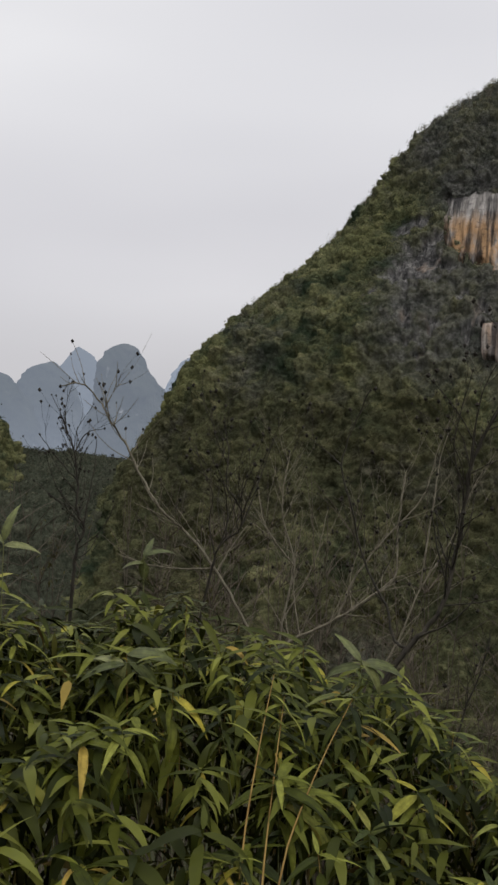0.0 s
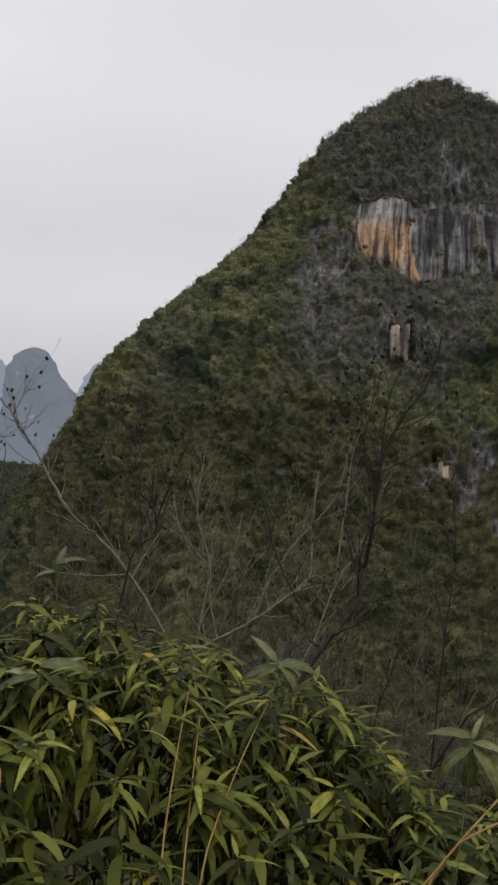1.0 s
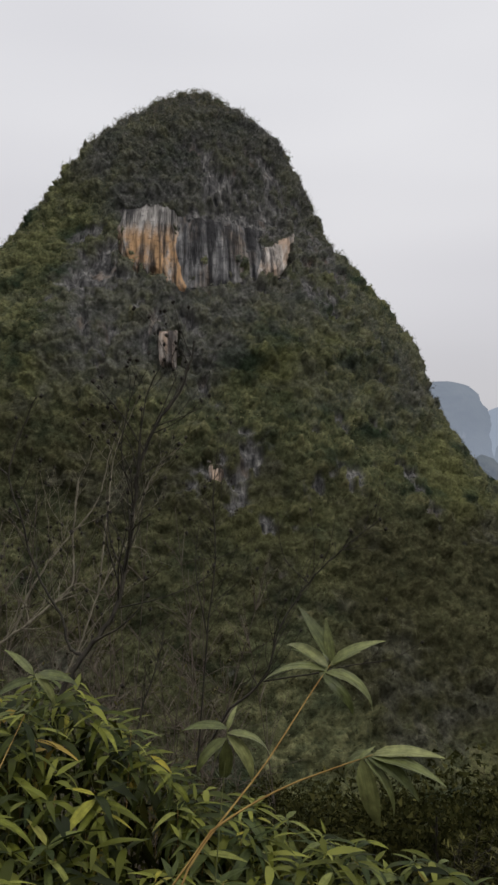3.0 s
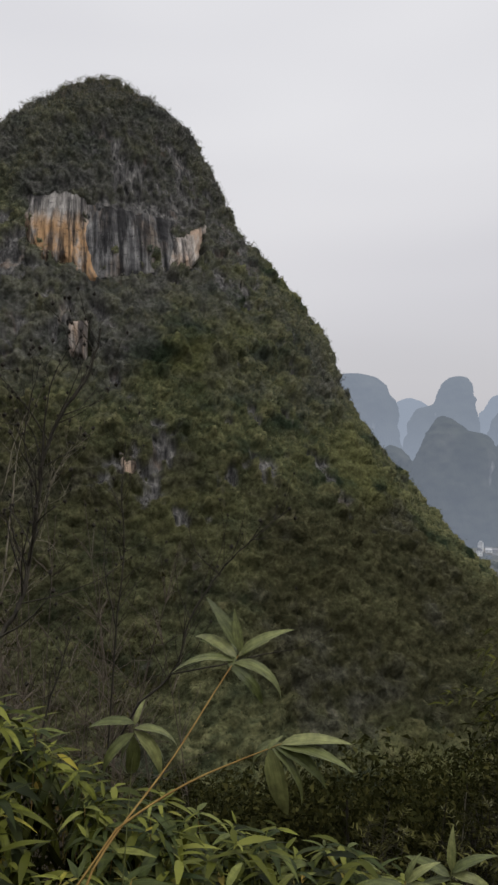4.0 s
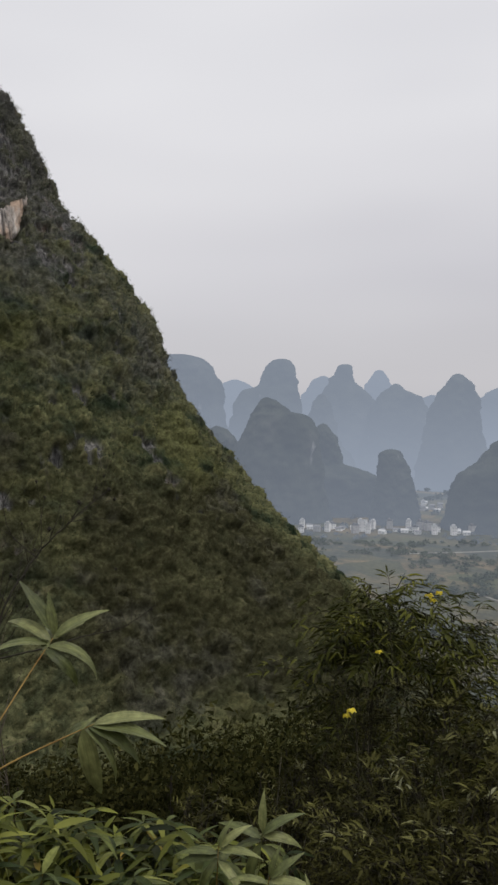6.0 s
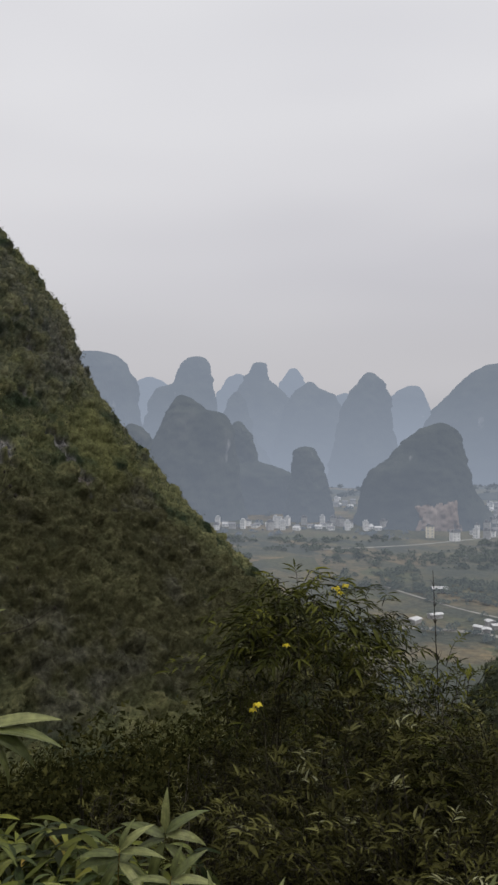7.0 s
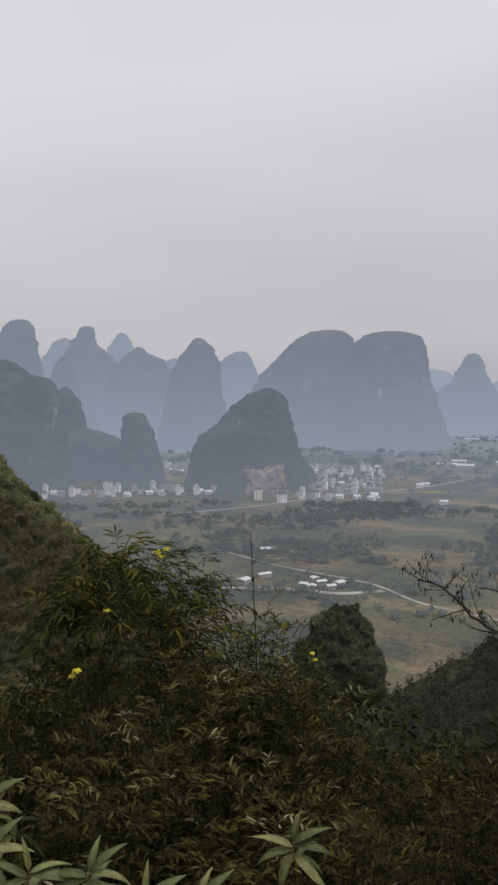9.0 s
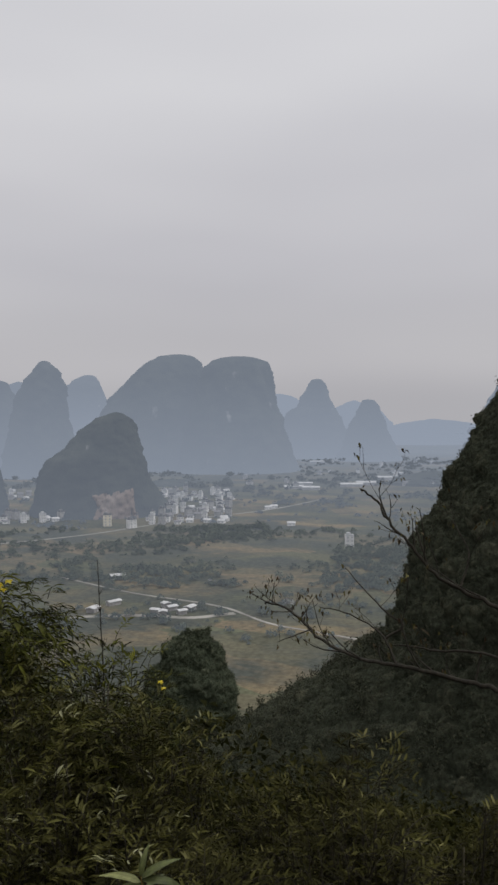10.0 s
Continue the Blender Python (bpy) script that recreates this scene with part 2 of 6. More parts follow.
def valley_material():
    """Small winter fields, fallow and green, with dark hedges and brush between them."""
    m, nt, b = material("valley_floor")
    c = nt.nodes.new("ShaderNodeTexCoord")
    mp = nt.nodes.new("ShaderNodeMapping")
    mp.inputs["Scale"].default_value = (1.0, 0.55, 0.0)
    mp.inputs["Rotation"].default_value = (0, 0, radians(24))
    nt.links.new(c.outputs["Object"], mp.inputs[0])
    wob = noise_tex(nt, 0.012, 3.0)
    add = nt.nodes.new("ShaderNodeVectorMath")
    add.operation = "MULTIPLY_ADD"
    add.inputs[1].default_value = (60, 60, 0)
    nt.links.new(wob, add.inputs[0])
    nt.links.new(mp.outputs[0], add.inputs[2])
    v = nt.nodes.new("ShaderNodeTexVoronoi")
    v.inputs["Scale"].default_value = 0.032
    nt.links.new(add.outputs[0], v.inputs[0])
    sep = nt.nodes.new("ShaderNodeSeparateColor")
    nt.links.new(v.outputs["Color"], sep.inputs[0])
    fields = ramp(nt, sep.outputs[0], ((0.0, (0.078, 0.080, 0.056)), (0.25, (0.120, 0.106, 0.074)), (0.5, (0.086, 0.092, 0.062)), (0.7, (0.142, 0.117, 0.080)), (0.88, (0.172, 0.136, 0.084)), (1.0, (0.100, 0.108, 0.070))))
    brush = noise_tex(nt, 0.02, 6.0, (1, 0.6, 1), "Object", 0.65)
    col = blend(nt, fields, (0.060, 0.066, 0.058), ramp(nt, brush, ((0.43, (0, 0, 0)), (0.58, (1, 1, 1)))))
    fine = noise_tex(nt, 0.35, 5.0)
    col = blend(nt, col, ramp(nt, fine, ((0.3, (0.72, 0.72, 0.72)), (0.7, (1.25, 1.25, 1.22)))), 1.0, "MULTIPLY")
    # the hillside under the path is bare earth
    pos = nt.nodes.new("ShaderNodeNewGeometry")
    sz = nt.nodes.new("ShaderNodeSeparateXYZ")
    nt.links.new(pos.outputs["Position"], sz.inputs[0])
    up = nt.nodes.new("ShaderNodeMapRange")
    up.inputs[1].default_value, up.inputs[2].default_value = VALLEY + 2, VALLEY + 8
    nt.links.new(sz.outputs[2], up.inputs[0])
    soil = ramp(nt, noise_tex(nt, 1.4, 6.0), ((0.3, (0.03, 0.026, 0.017)), (0.7, (0.085, 0.07, 0.045))))
    col = blend(nt, col, soil, up.outputs[0])
    nt.links.new(col, b.inputs["Base Color"])
    b.inputs["Roughness"].default_value = 0.95
    bump(nt, b, fine, 0.3, 0.5)
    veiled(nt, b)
    return m




def rock_material(name, grey, pale, stain, stain_amount, band=None, turn=18, size=1.0, wet=1.0):
    """Limestone streaked from top to foot by water; turn: the bearing, to the right, that the face looks back from."""
    m, nt, b = material(name)
    c = nt.nodes.new("ShaderNodeTexCoord")
    aligned = nt.nodes.new("ShaderNodeMapping")
    aligned.inputs["Rotation"].default_value = (0, 0, radians(turn))
    nt.links.new(c.outputs["Object"], aligned.inputs[0])

    def along(scale, detail, tall, rough=0.65):
        mp = nt.nodes.new("ShaderNodeMapping")
        mp.inputs["Scale"].default_value = (1, tall, tall)
        nt.links.new(aligned.outputs[0], mp.inputs[0])
        n = nt.nodes.new("ShaderNodeTexNoise")
        n.inputs["Scale"].default_value, n.inputs["Detail"].default_value, n.inputs["Roughness"].default_value = scale / size, detail, rough
        nt.links.new(mp.outputs[0], n.inputs[0])
        return n.outputs[0]

    streak = along(0.5, 6.0, 0.10, 0.68)
    col = ramp(nt, streak, ((0.30, tuple(g * (1 - 0.7 * wet) for g in grey)), (0.45, grey), (0.64, pale)))
    spot = along(0.16, 5.0, 0.25)
    stained = ramp(nt, spot, ((0.62 - 0.3 * stain_amount, (0, 0, 0)), (0.74 - 0.3 * stain_amount, (1, 1, 1))))
    if band:   # seeping water has stained the foot of the face
        sz = nt.nodes.new("ShaderNodeSeparateXYZ")
        nt.links.new(c.outputs["Object"], sz.inputs[0])
        wav = nt.nodes.new("ShaderNodeMath")
        wav.operation = "MULTIPLY_ADD"
        wav.inputs[1].default_value = 14.0
        nt.links.new(streak, wav.inputs[0])
        nt.links.new(sz.outputs[2], wav.inputs[2])
        rng_node = nt.nodes.new("ShaderNodeMapRange")
        rng_node.inputs[1].default_value, rng_node.inputs[2].default_value = band[1] + 7, band[0] + 7
        nt.links.new(wav.outputs[0], rng_node.inputs[0])
        stained = blend(nt, (0, 0, 0), stained, rng_node.outputs[0])
    col = blend(nt, col, blend(nt, stain, ramp(nt, streak, ((0.3, (0.55, 0.55, 0.55)), (0.6, (1.1, 1.1, 1.1)))), 1.0, "MULTIPLY"), stained)
    dark = along(0.33, 5.0, 0.06)
    col = blend(nt, col, ramp(nt, dark, ((0.43, (0.14, 0.14, 0.15)), (0.54, (1, 1, 1)))), wet, "MULTIPLY")
    ledge = along(0.5, 4.0, 2.2)
    col = blend(nt, col, ramp(nt, ledge, ((0.33, (0.45, 0.45, 0.46)), (0.45, (1, 1, 1)))), wet, "MULTIPLY")
    nt.links.new(col, b.inputs["Base Color"])
    b.inputs["Roughness"].default_value = 0.9
    bump(nt, b, streak, 0.8, 0.7 * size)
    return m


ROCK_GREY = rock_material("grey_limestone", (0.060, 0.059, 0.061), (0.185, 0.18, 0.176), (0.14, 0.115, 0.095), 0.35)
ROCK_OCHRE = rock_material("ochre_stained_limestone", (0.13, 0.121, 0.114), (0.30, 0.282, 0.265), (0.31, 0.190, 0.100), 0.95, (68, 76))
ROCK_PALE = rock_material("pale_limestone", (0.22, 0.195, 0.175), (0.42, 0.38, 0.345), (0.32, 0.235, 0.175), 0.5)

VALLEY_FLOOR = valley_material()


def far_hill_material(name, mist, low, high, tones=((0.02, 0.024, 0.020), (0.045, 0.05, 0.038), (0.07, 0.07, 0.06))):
    """Backdrop hills with haze put in as emission, thicker near the valley floor."""
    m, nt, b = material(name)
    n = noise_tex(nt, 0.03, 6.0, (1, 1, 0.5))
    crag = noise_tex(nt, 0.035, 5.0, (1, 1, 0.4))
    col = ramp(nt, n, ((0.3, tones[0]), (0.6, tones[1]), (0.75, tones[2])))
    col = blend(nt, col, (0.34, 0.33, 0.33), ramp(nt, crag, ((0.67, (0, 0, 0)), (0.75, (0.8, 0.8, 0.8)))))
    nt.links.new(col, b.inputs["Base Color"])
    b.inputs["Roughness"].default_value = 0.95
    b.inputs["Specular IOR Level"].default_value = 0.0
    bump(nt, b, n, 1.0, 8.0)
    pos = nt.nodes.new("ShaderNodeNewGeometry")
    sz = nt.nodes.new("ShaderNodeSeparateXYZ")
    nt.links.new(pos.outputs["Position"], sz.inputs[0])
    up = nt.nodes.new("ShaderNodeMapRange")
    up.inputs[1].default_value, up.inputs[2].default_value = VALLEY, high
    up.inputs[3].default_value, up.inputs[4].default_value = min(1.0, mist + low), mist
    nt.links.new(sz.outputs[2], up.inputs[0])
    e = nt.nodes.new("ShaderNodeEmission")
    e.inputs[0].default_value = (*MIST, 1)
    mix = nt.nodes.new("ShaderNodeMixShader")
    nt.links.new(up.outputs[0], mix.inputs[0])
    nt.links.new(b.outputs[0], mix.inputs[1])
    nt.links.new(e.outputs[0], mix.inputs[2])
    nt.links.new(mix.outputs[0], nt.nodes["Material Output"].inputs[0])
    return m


def plain_material(name, colour, rough=0.8, scale=1.5, vary=0.25):
    m, nt, b = material(name)
    n = noise_tex(nt, scale, 5.0)
    nt.links.new(ramp(nt, n, ((0.3, tuple(c * (1 - vary) for c in colour)), (0.7, tuple(min(1, c * (1 + vary)) for c in colour)))), b.inputs["Base Color"])
    b.inputs["Roughness"].default_value = rough
    # walls, roofs and roads get the same painted haze
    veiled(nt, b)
    return m


PLASTER = plain_material("white_plaster", (0.74, 0.725, 0.71), 0.8, 0.08, 0.3)
PLASTER_GREY = plain_material("grey_plaster", (0.38, 0.37, 0.365), 0.8, 0.4)
PLASTER_CREAM = plain_material("cream_plaster", (0.76, 0.69, 0.55), 0.8, 0.4, 0.1)
ROOF_GREY = plain_material("grey_roof", (0.20, 0.20, 0.21))
ROOF_PALE = plain_material("pale_sheet_roof", (0.50, 0.50, 0.51), 0.7, 0.2)
# glass colour lightened to put distance haze into it
WINDOW_HAZED = plain_material("hazed_window_glass", (0.40, 0.41, 0.42), 0.25)
ROAD_PALE = plain_material("pale_concrete_road", (0.22, 0.212, 0.195), 0.9, 0.05, 0.5)


# ---------------------------------------------------------------- mesh helpers
def mesh_np(name, verts, faces, smooth=False):
    """A mesh from an array of places and an array of faces that all have the same count of corners."""
    verts, faces = np.asarray(verts, np.float32), np.asarray(faces, np.int32)
    me = bpy.data.meshes.new(name)
    me.vertices.add(len(verts))
    me.vertices.foreach_set("co", verts.ravel())
    k = faces.shape[1]
    me.loops.add(faces.size)
    me.loops.foreach_set("vertex_index", faces.ravel())
    me.polygons.add(len(faces))
    me.polygons.foreach_set("loop_start", np.arange(0, faces.size, k, dtype=np.int32))
    me.polygons.foreach_set("use_smooth", np.full(len(faces), smooth))
    me.update()
    me.validate()
    return me


def part(name, me, mat, parent=None, label="", kind=""):
    ob = new(name, me)
    if mat and not me.materials:
        me.materials.append(mat)
    if parent:
        ob.parent = parent
    return tagged(ob, label, kind=kind)


def bearing(az, d, z=0.0):
    """A place d metres off from the eye's foot, az degrees left of straight ahead."""
    a = radians(az)
    return Vector((-math.sin(a) * d, math.cos(a) * d, z))


def sight(az, el, d):
    """A place d metres from the eye, by bearing and height angle."""
    p = bearing(az, d * math.cos(radians(el)))
    p.z = EYE + d * math.sin(radians(el))
    return p


def join_np(chunks):
    vs, fs, n = [], [], 0
    for v, f in chunks:
        vs.append(np.asarray(v))
        fs.append(np.asarray(f) + n)
        n += len(v)
    return np.concatenate(vs), np.concatenate(fs)


def tube_np(points, radii, sides=5):
    pts = [Vector(p) for p in points]
    vs, fs = [], []
    up = Vector((0.31, 0.22, 0.9)).normalized()
    for i, p in enumerate(pts):
        d = (pts[min(i + 1, len(pts) - 1)] - pts[max(i - 1, 0)]).normalized()
        a = d.cross(up)
        if a.length < 0.05:
            a = d.cross(Vector((1, 0, 0)))
        a.normalize()
        b = d.cross(a)
        for k in range(sides):
            w = 2 * math.pi * k / sides
            vs.append(p + (a * math.cos(w) + b * math.sin(w)) * radii[i])
    for i in range(len(pts) - 1):
        for k in range(sides):
            j = (k + 1) % sides
            fs.append((i * sides + k, i * sides + j, (i + 1) * sides + j, (i + 1) * sides + k))
    return np.array([tuple(v) for v in vs]), np.array(fs)


def bend(points, steps):
    """A smooth line through a few places, with no overshoot between near and far ones."""
    p = [Vector(q) for q in points]
    n = len(p)
    h = [max(1e-6, (p[k + 1] - p[k]).length) for k in range(n - 1)]
    slope = [(p[k + 1] - p[k]) / h[k] for k in range(n - 1)]
    tan = [slope[0]] + [(slope[k - 1] * h[k] + slope[k] * h[k - 1]) / (h[k - 1] + h[k]) for k in range(1, n - 1)] + [slope[-1]]
    made = []
    for k in range(n - 1):
        for s in range(steps):
            t = s / steps
            a, c = t * t * (3 - 2 * t), t * (1 - t) * (1 - t)
            made.append(p[k] * (1 - a) + p[k + 1] * a + tan[k] * (h[k] * c) - tan[k + 1] * (h[k] * t * t * (1 - t)))
    made.append(p[-1])
    return made


def clumps_np(centres, sizes, rng, cards=60, flat=0.8, card=0.2):
    """Bushes and small crowns: many loose leafy tips, thicker towards the outside."""
    n = len(centres)
    d = rng.normal(size=(n, cards, 3))
    d /= np.linalg.norm(d, axis=2, keepdims=True)
    d[..., 2] = np.abs(d[..., 2]) - 0.35 * rng.random((n, cards))
    c = centres[:, None, :] + d * (0.45 + 0.65 * rng.random((n, cards, 1))) * sizes[:, None, None] * np.array([1, 1, flat])
    return tips_np(c.reshape(-1, 3), d.reshape(-1, 3), (card * sizes[:, None] * (0.5 + 0.9 * rng.random((n, cards)))).ravel(), rng)


def tips_np(c, nrm, h, rng, tilt=0.8):
    """Loose leafy tips: one small three-cornered blade at each place."""
    w = nrm + tilt * rng.normal(size=nrm.shape)
    a = np.cross(w, rng.normal(size=nrm.shape))
    a /= np.linalg.norm(a, axis=1, keepdims=True) + 1e-9
    s = np.cross(w, a)
    s /= np.linalg.norm(s, axis=1, keepdims=True) + 1e-9
    h = h[:, None]
    v = np.stack([c - a * h, c + s * h * 0.9, c + a * h], 1).reshape(-1, 3)
    return v, np.arange(len(v)).reshape(-1, 3)


def hash01(i, j, k, salt=0):
    """An even random number for each cell of a lattice."""
    with np.errstate(over="ignore"):
        h = (i.astype(np.int64).astype(np.uint32) * np.uint32(374761393) + j.astype(np.int64).astype(np.uint32) * np.uint32(668265263) + k.astype(np.int64).astype(np.uint32) * np.uint32(2147483647)
             + np.uint32(salt * 974711 + 12345))
        h = (h ^ (h >> np.uint32(13))) * np.uint32(1274126177)
        h = (h ^ (h >> np.uint32(15))) * np.uint32(2246822519)
        h = h ^ (h >> np.uint32(16))
    return h.astype(np.float64) / 4294967295.0


def soft_noise(p):
    """Smooth noise from -1 to 1 at an array of places."""
    p = np.asarray(p, float)
    f = np.floor(p)
    t = p - f
    t = t * t * t * (t * (t * 6 - 15) + 10)
    total = np.zeros(len(p))
    for dx in (0, 1):
        for dy in (0, 1):
            for dz in (0, 1):
                w = (t[:, 0] if dx else 1 - t[:, 0]) * (t[:, 1] if dy else 1 - t[:, 1]) * (t[:, 2] if dz else 1 - t[:, 2])
                total += w * hash01(f[:, 0] + dx, f[:, 1] + dy, f[:, 2] + dz)
    return total * 2 - 1


def soft_fbm(p, octaves=4):
    total, amp = np.zeros(len(p)), 1.0
    for o in range(octaves):
        total += amp * soft_noise(np.asarray(p) * 2.03 ** o + 17.3 * o)
        amp *= 0.5
    return total * 0.8


def cells(p, size, salt=1):
    """For each place: how far the nearest of a scatter of centres is, in cells, and that centre's own random number."""
    q = np.asarray(p) / size
    f = np.floor(q)
    best, tone = np.full(len(q), 9.0), np.zeros(len(q))
    for dx in (-1, 0, 1):
        for dy in (-1, 0, 1):
            for dz in (-1, 0, 1):
                i, j, k = f[:, 0] + dx, f[:, 1] + dy, f[:, 2] + dz
                c = np.stack([i + hash01(i, j, k, salt), j + hash01(i, j, k, salt + 1), k + hash01(i, j, k, salt + 2)], 1)
                d = np.linalg.norm(q - c, axis=1)
                near = d < best
                best[near] = d[near]
                tone[near] = hash01(i, j, k, salt + 3)[near]
    return best, tone


# ---------------------------------------------------------------- the ground
def smooth01(x):
    x = min(1.0, max(0.0, x))
    return x * x * (3 - 2 * x)


def ground_z(x, y):
    """The footpath, the slope that falls from it to the valley, the hillside behind it and the flat valley."""
    d = math.hypot(x, y)
    front = smooth01((math.cos(math.atan2(-x, y) + radians(32)) + 0.25) / 0.5)
    fall = -max(0.0, d - 0.85) * 0.78 + 0.35 * noise.noise(Vector((x * 0.3, y * 0.3, 0))) * smooth01((d - 1.2) / 2)
    rise = max(0.0, d - 1.2) * 0.32
    rise = min(rise, 36.0) if d < 130 else max(36.0 - (d - 130) * 0.9, VALLEY)
    z = fall * front + rise * (1 - front)
    if z < VALLEY + 12:
        k = VALLEY + 12 - z
        z = VALLEY + 12 * math.exp(-k / 12)
    return z


def build_ground():
    rings = [0.0] + list(0.35 * (4900 / 0.35) ** (np.arange(150) / 149))
    seg = 240
    v = [(0, 0, 0.0)]
    for r in rings[1:]:
        for k in range(seg):
            a = 2 * math.pi * k / seg
            x, y = r * math.cos(a), r * math.sin(a)
            v.append((x, y, ground_z(x, y)))
    tri = [(0, 1 + k, 1 + (k + 1) % seg) for k in range(seg)]
    quads = []
    for i in range(len(rings) - 2):
        for k in range(seg):
            a, b = 1 + i * seg + k, 1 + i * seg + (k + 1) % seg
            quads.append((a, b, b + seg, a + seg))
    me = bpy.data.meshes.new("ground")
    me.from_pydata(v, [], tri + quads)
    me.polygons.foreach_set("use_smooth", [True] * len(me.polygons))
    return tagged(part("ground", me, VALLEY_FLOOR), "valley floor of small winter fields below a bushy slope", "ground", kind="structure")


build_ground()


# ---------------------------------------------------------------- karst hills
class Karst:
    """A karst tower: half-widths to four sides at given heights, roughened by noise. Sides are named as seen from the path."""

    def __init__(self, az, d, rows, back=1.0, front=1.0, rough=3.0, grain=0.02, seed=0.0, fine=0.45, ease=11):
        self.centre = np.array(bearing(az, d))
        self.right = np.array(bearing(az - 90, 1.0))
        self.away = np.array(bearing(az, 1.0))
        r = np.array(rows, float)
        zs = np.linspace(r[0, 0], r[-1, 0], 200)
        self.zs = zs
        ker = np.hanning(ease)
        ker /= ker.sum()
        self.left_w, self.right_w = (np.convolve(np.pad(np.interp(zs, r[:, 0], r[:, k]), ease // 2, mode="edge"), ker, "valid") for k in (1, 2))
        self.back, self.front, self.rough, self.grain, self.seed, self.fine = back, front, rough, grain, seed, fine
        self.top = r[-1, 0]

    def radius(self, th, z):
        l, r = np.interp(z, self.zs, self.left_w), np.interp(z, self.zs, self.right_w)
        c, s = np.cos(th), np.sin(th)
        return np.hypot(c * np.where(c > 0, r, l), s * 0.5 * (l + r) * np.where(s > 0, self.back, self.front))

    def outward(self, th):
        return np.cos(th)[:, None] * self.right + np.sin(th)[:, None] * self.away

    def place(self, th, z, out=0.0):
        th, z = np.broadcast_arrays(np.atleast_1d(np.asarray(th, float)), np.atleast_1d(np.asarray(z, float)))
        rad = self.radius(th, z)
        o = self.outward(th)
        p = self.centre + o * rad[:, None]
        p[:, 2] = z
        q = p * self.grain + (self.seed, 0, self.seed)
        push = self.rough * np.minimum(1.0, rad / (4 * self.rough + 1e-6) + 0.15) * (soft_fbm(q, 4) + self.fine * soft_fbm(q * 4.3, 3))
        return p + o * (push + out)[:, None]

    def grid(self, ths, zs):
        t, z = np.meshgrid(ths, zs)
        n, k = len(ths), len(zs)
        a = (np.arange(k - 1)[:, None] * n + np.arange(n - 1)[None]).ravel()
        return t.ravel(), z.ravel(), np.stack([a, a + 1, a + n + 1, a + n], 1)

    def mesh(self, name, around, up, inset=0.0):
        zs = self.zs[0] + (self.zs[-1] - self.zs[0]) * (1 - (1 - np.arange(up + 1) / up) ** 1.25)
        th, z, _ = self.grid(2 * math.pi * np.arange(around) / around, zs)
        v = [tuple(p) for p in self.place(th, z, -inset)] + [tuple(self.centre + (0, 0, self.top + 0.5 - inset))]
        f = [(i * around + k, i * around + (k + 1) % around, (i + 1) * around + (k + 1) % around, (i + 1) * around + k) for i in range(up) for k in range(around)]
        f += [(up * around + k, up * around + (k + 1) % around, len(v) - 1) for k in range(around)]
        me = bpy.data.meshes.new(name)
        me.from_pydata(v, [], f)
        me.polygons.foreach_set("use_smooth", [True] * len(f))
        return me

    def angle_at(self, az, z):
        """Where on its near side the sight line of that bearing meets it at height z."""
        ths = np.linspace(math.pi, 2 * math.pi, 500)
        p = self.place(ths, z)
        return float(ths[np.argmin(np.abs(np.degrees(np.arctan2(-p[:, 0], p[:, 1])) - az))])

    def meet(self, az, el_deg):
        """The spot of its near side on a sight line from the eye: angle round the axis and height."""
        zs = np.linspace(self.zs[0], self.top, 240)
        some = np.linspace(self.zs[0], self.top, 24)
        ths = np.interp(zs, some, [self.angle_at(az, z) for z in some])
        p = self.place(np.array(ths), zs)
        seen = np.degrees(np.arctan2(p[:, 2] - EYE, np.hypot(p[:, 0], p[:, 1])))
        k = int(np.argmin(np.abs(seen - el_deg)))
        return float(ths[k]), float(zs[k])

    def cliff(self, name, quad, mat, parent, label, proud=1.2, flute=1.0, ragged=0.45, cell=0.5, spread=1.0, sink=0.0):
        """A bare face: fluted rock that stands out of the slope, and sinks back into it along a ragged edge.
        quad: angle and height of its upper left, upper right, lower right and lower left corner."""
        mid = np.mean(quad, axis=0)
        (ta, za), (tb, zb), (tc, zc), (td, zd) = [tuple(mid + (np.array(q) - mid) * spread) for q in quad]
        z0, z1 = 0.5 * (zc + zd), 0.5 * (za + zb)
        wide = abs(0.5 * (tb + tc) - 0.5 * (ta + td)) * float(self.radius(0.25 * (ta + tb + tc + td), 0.5 * (z0 + z1)))
        n, k = max(6, int(wide / cell)), max(6, int((z1 - z0) / cell))
        u, w, f = self.grid(np.linspace(0, 1, n + 1), np.linspace(0, 1, k + 1))
        th = w * (ta * (1 - u) + tb * u) + (1 - w) * (td * (1 - u) + tc * u)
        z = w * (za * (1 - u) + zb * u) + (1 - w) * (zd * (1 - u) + zc * u)
        p = self.place(th, z)
        s = wide * u
        e = np.minimum(1.9, np.minimum(np.minimum(u, 1 - u), np.minimum(w, 1 - w)) * 6.0)
        key = np.full(len(u), z0 * 0.37 + self.seed)
        e = e + ragged * (1.1 * soft_noise(np.stack([s * 0.22, w * 2.0, key], 1)) + 0.9 * soft_noise(np.stack([s * 0.6, w * 4.0, key + 3], 1)) + 0.5 * soft_noise(np.stack([s * 1.5, z * 0.5, key + 7], 1)))
        ribs = soft_noise(np.stack([s * 0.45, z * 0.05, key], 1)) + 0.8 * soft_noise(np.stack([s * 1.1, z * 0.06, key + 5], 1)) + 0.2 * soft_fbm(p * 0.6, 3)
        push = (proud + 0.4) * 2.2 * np.clip(e * 1.6 - 0.6, -0.9, 1.0) + flute * ribs * (0.3 + 0.7 * np.clip(e, 0, 1)) + 0.2 - sink
        return part(name, mesh_np(name, p + self.outward(th) * push[:, None], f, True), mat, parent, label)

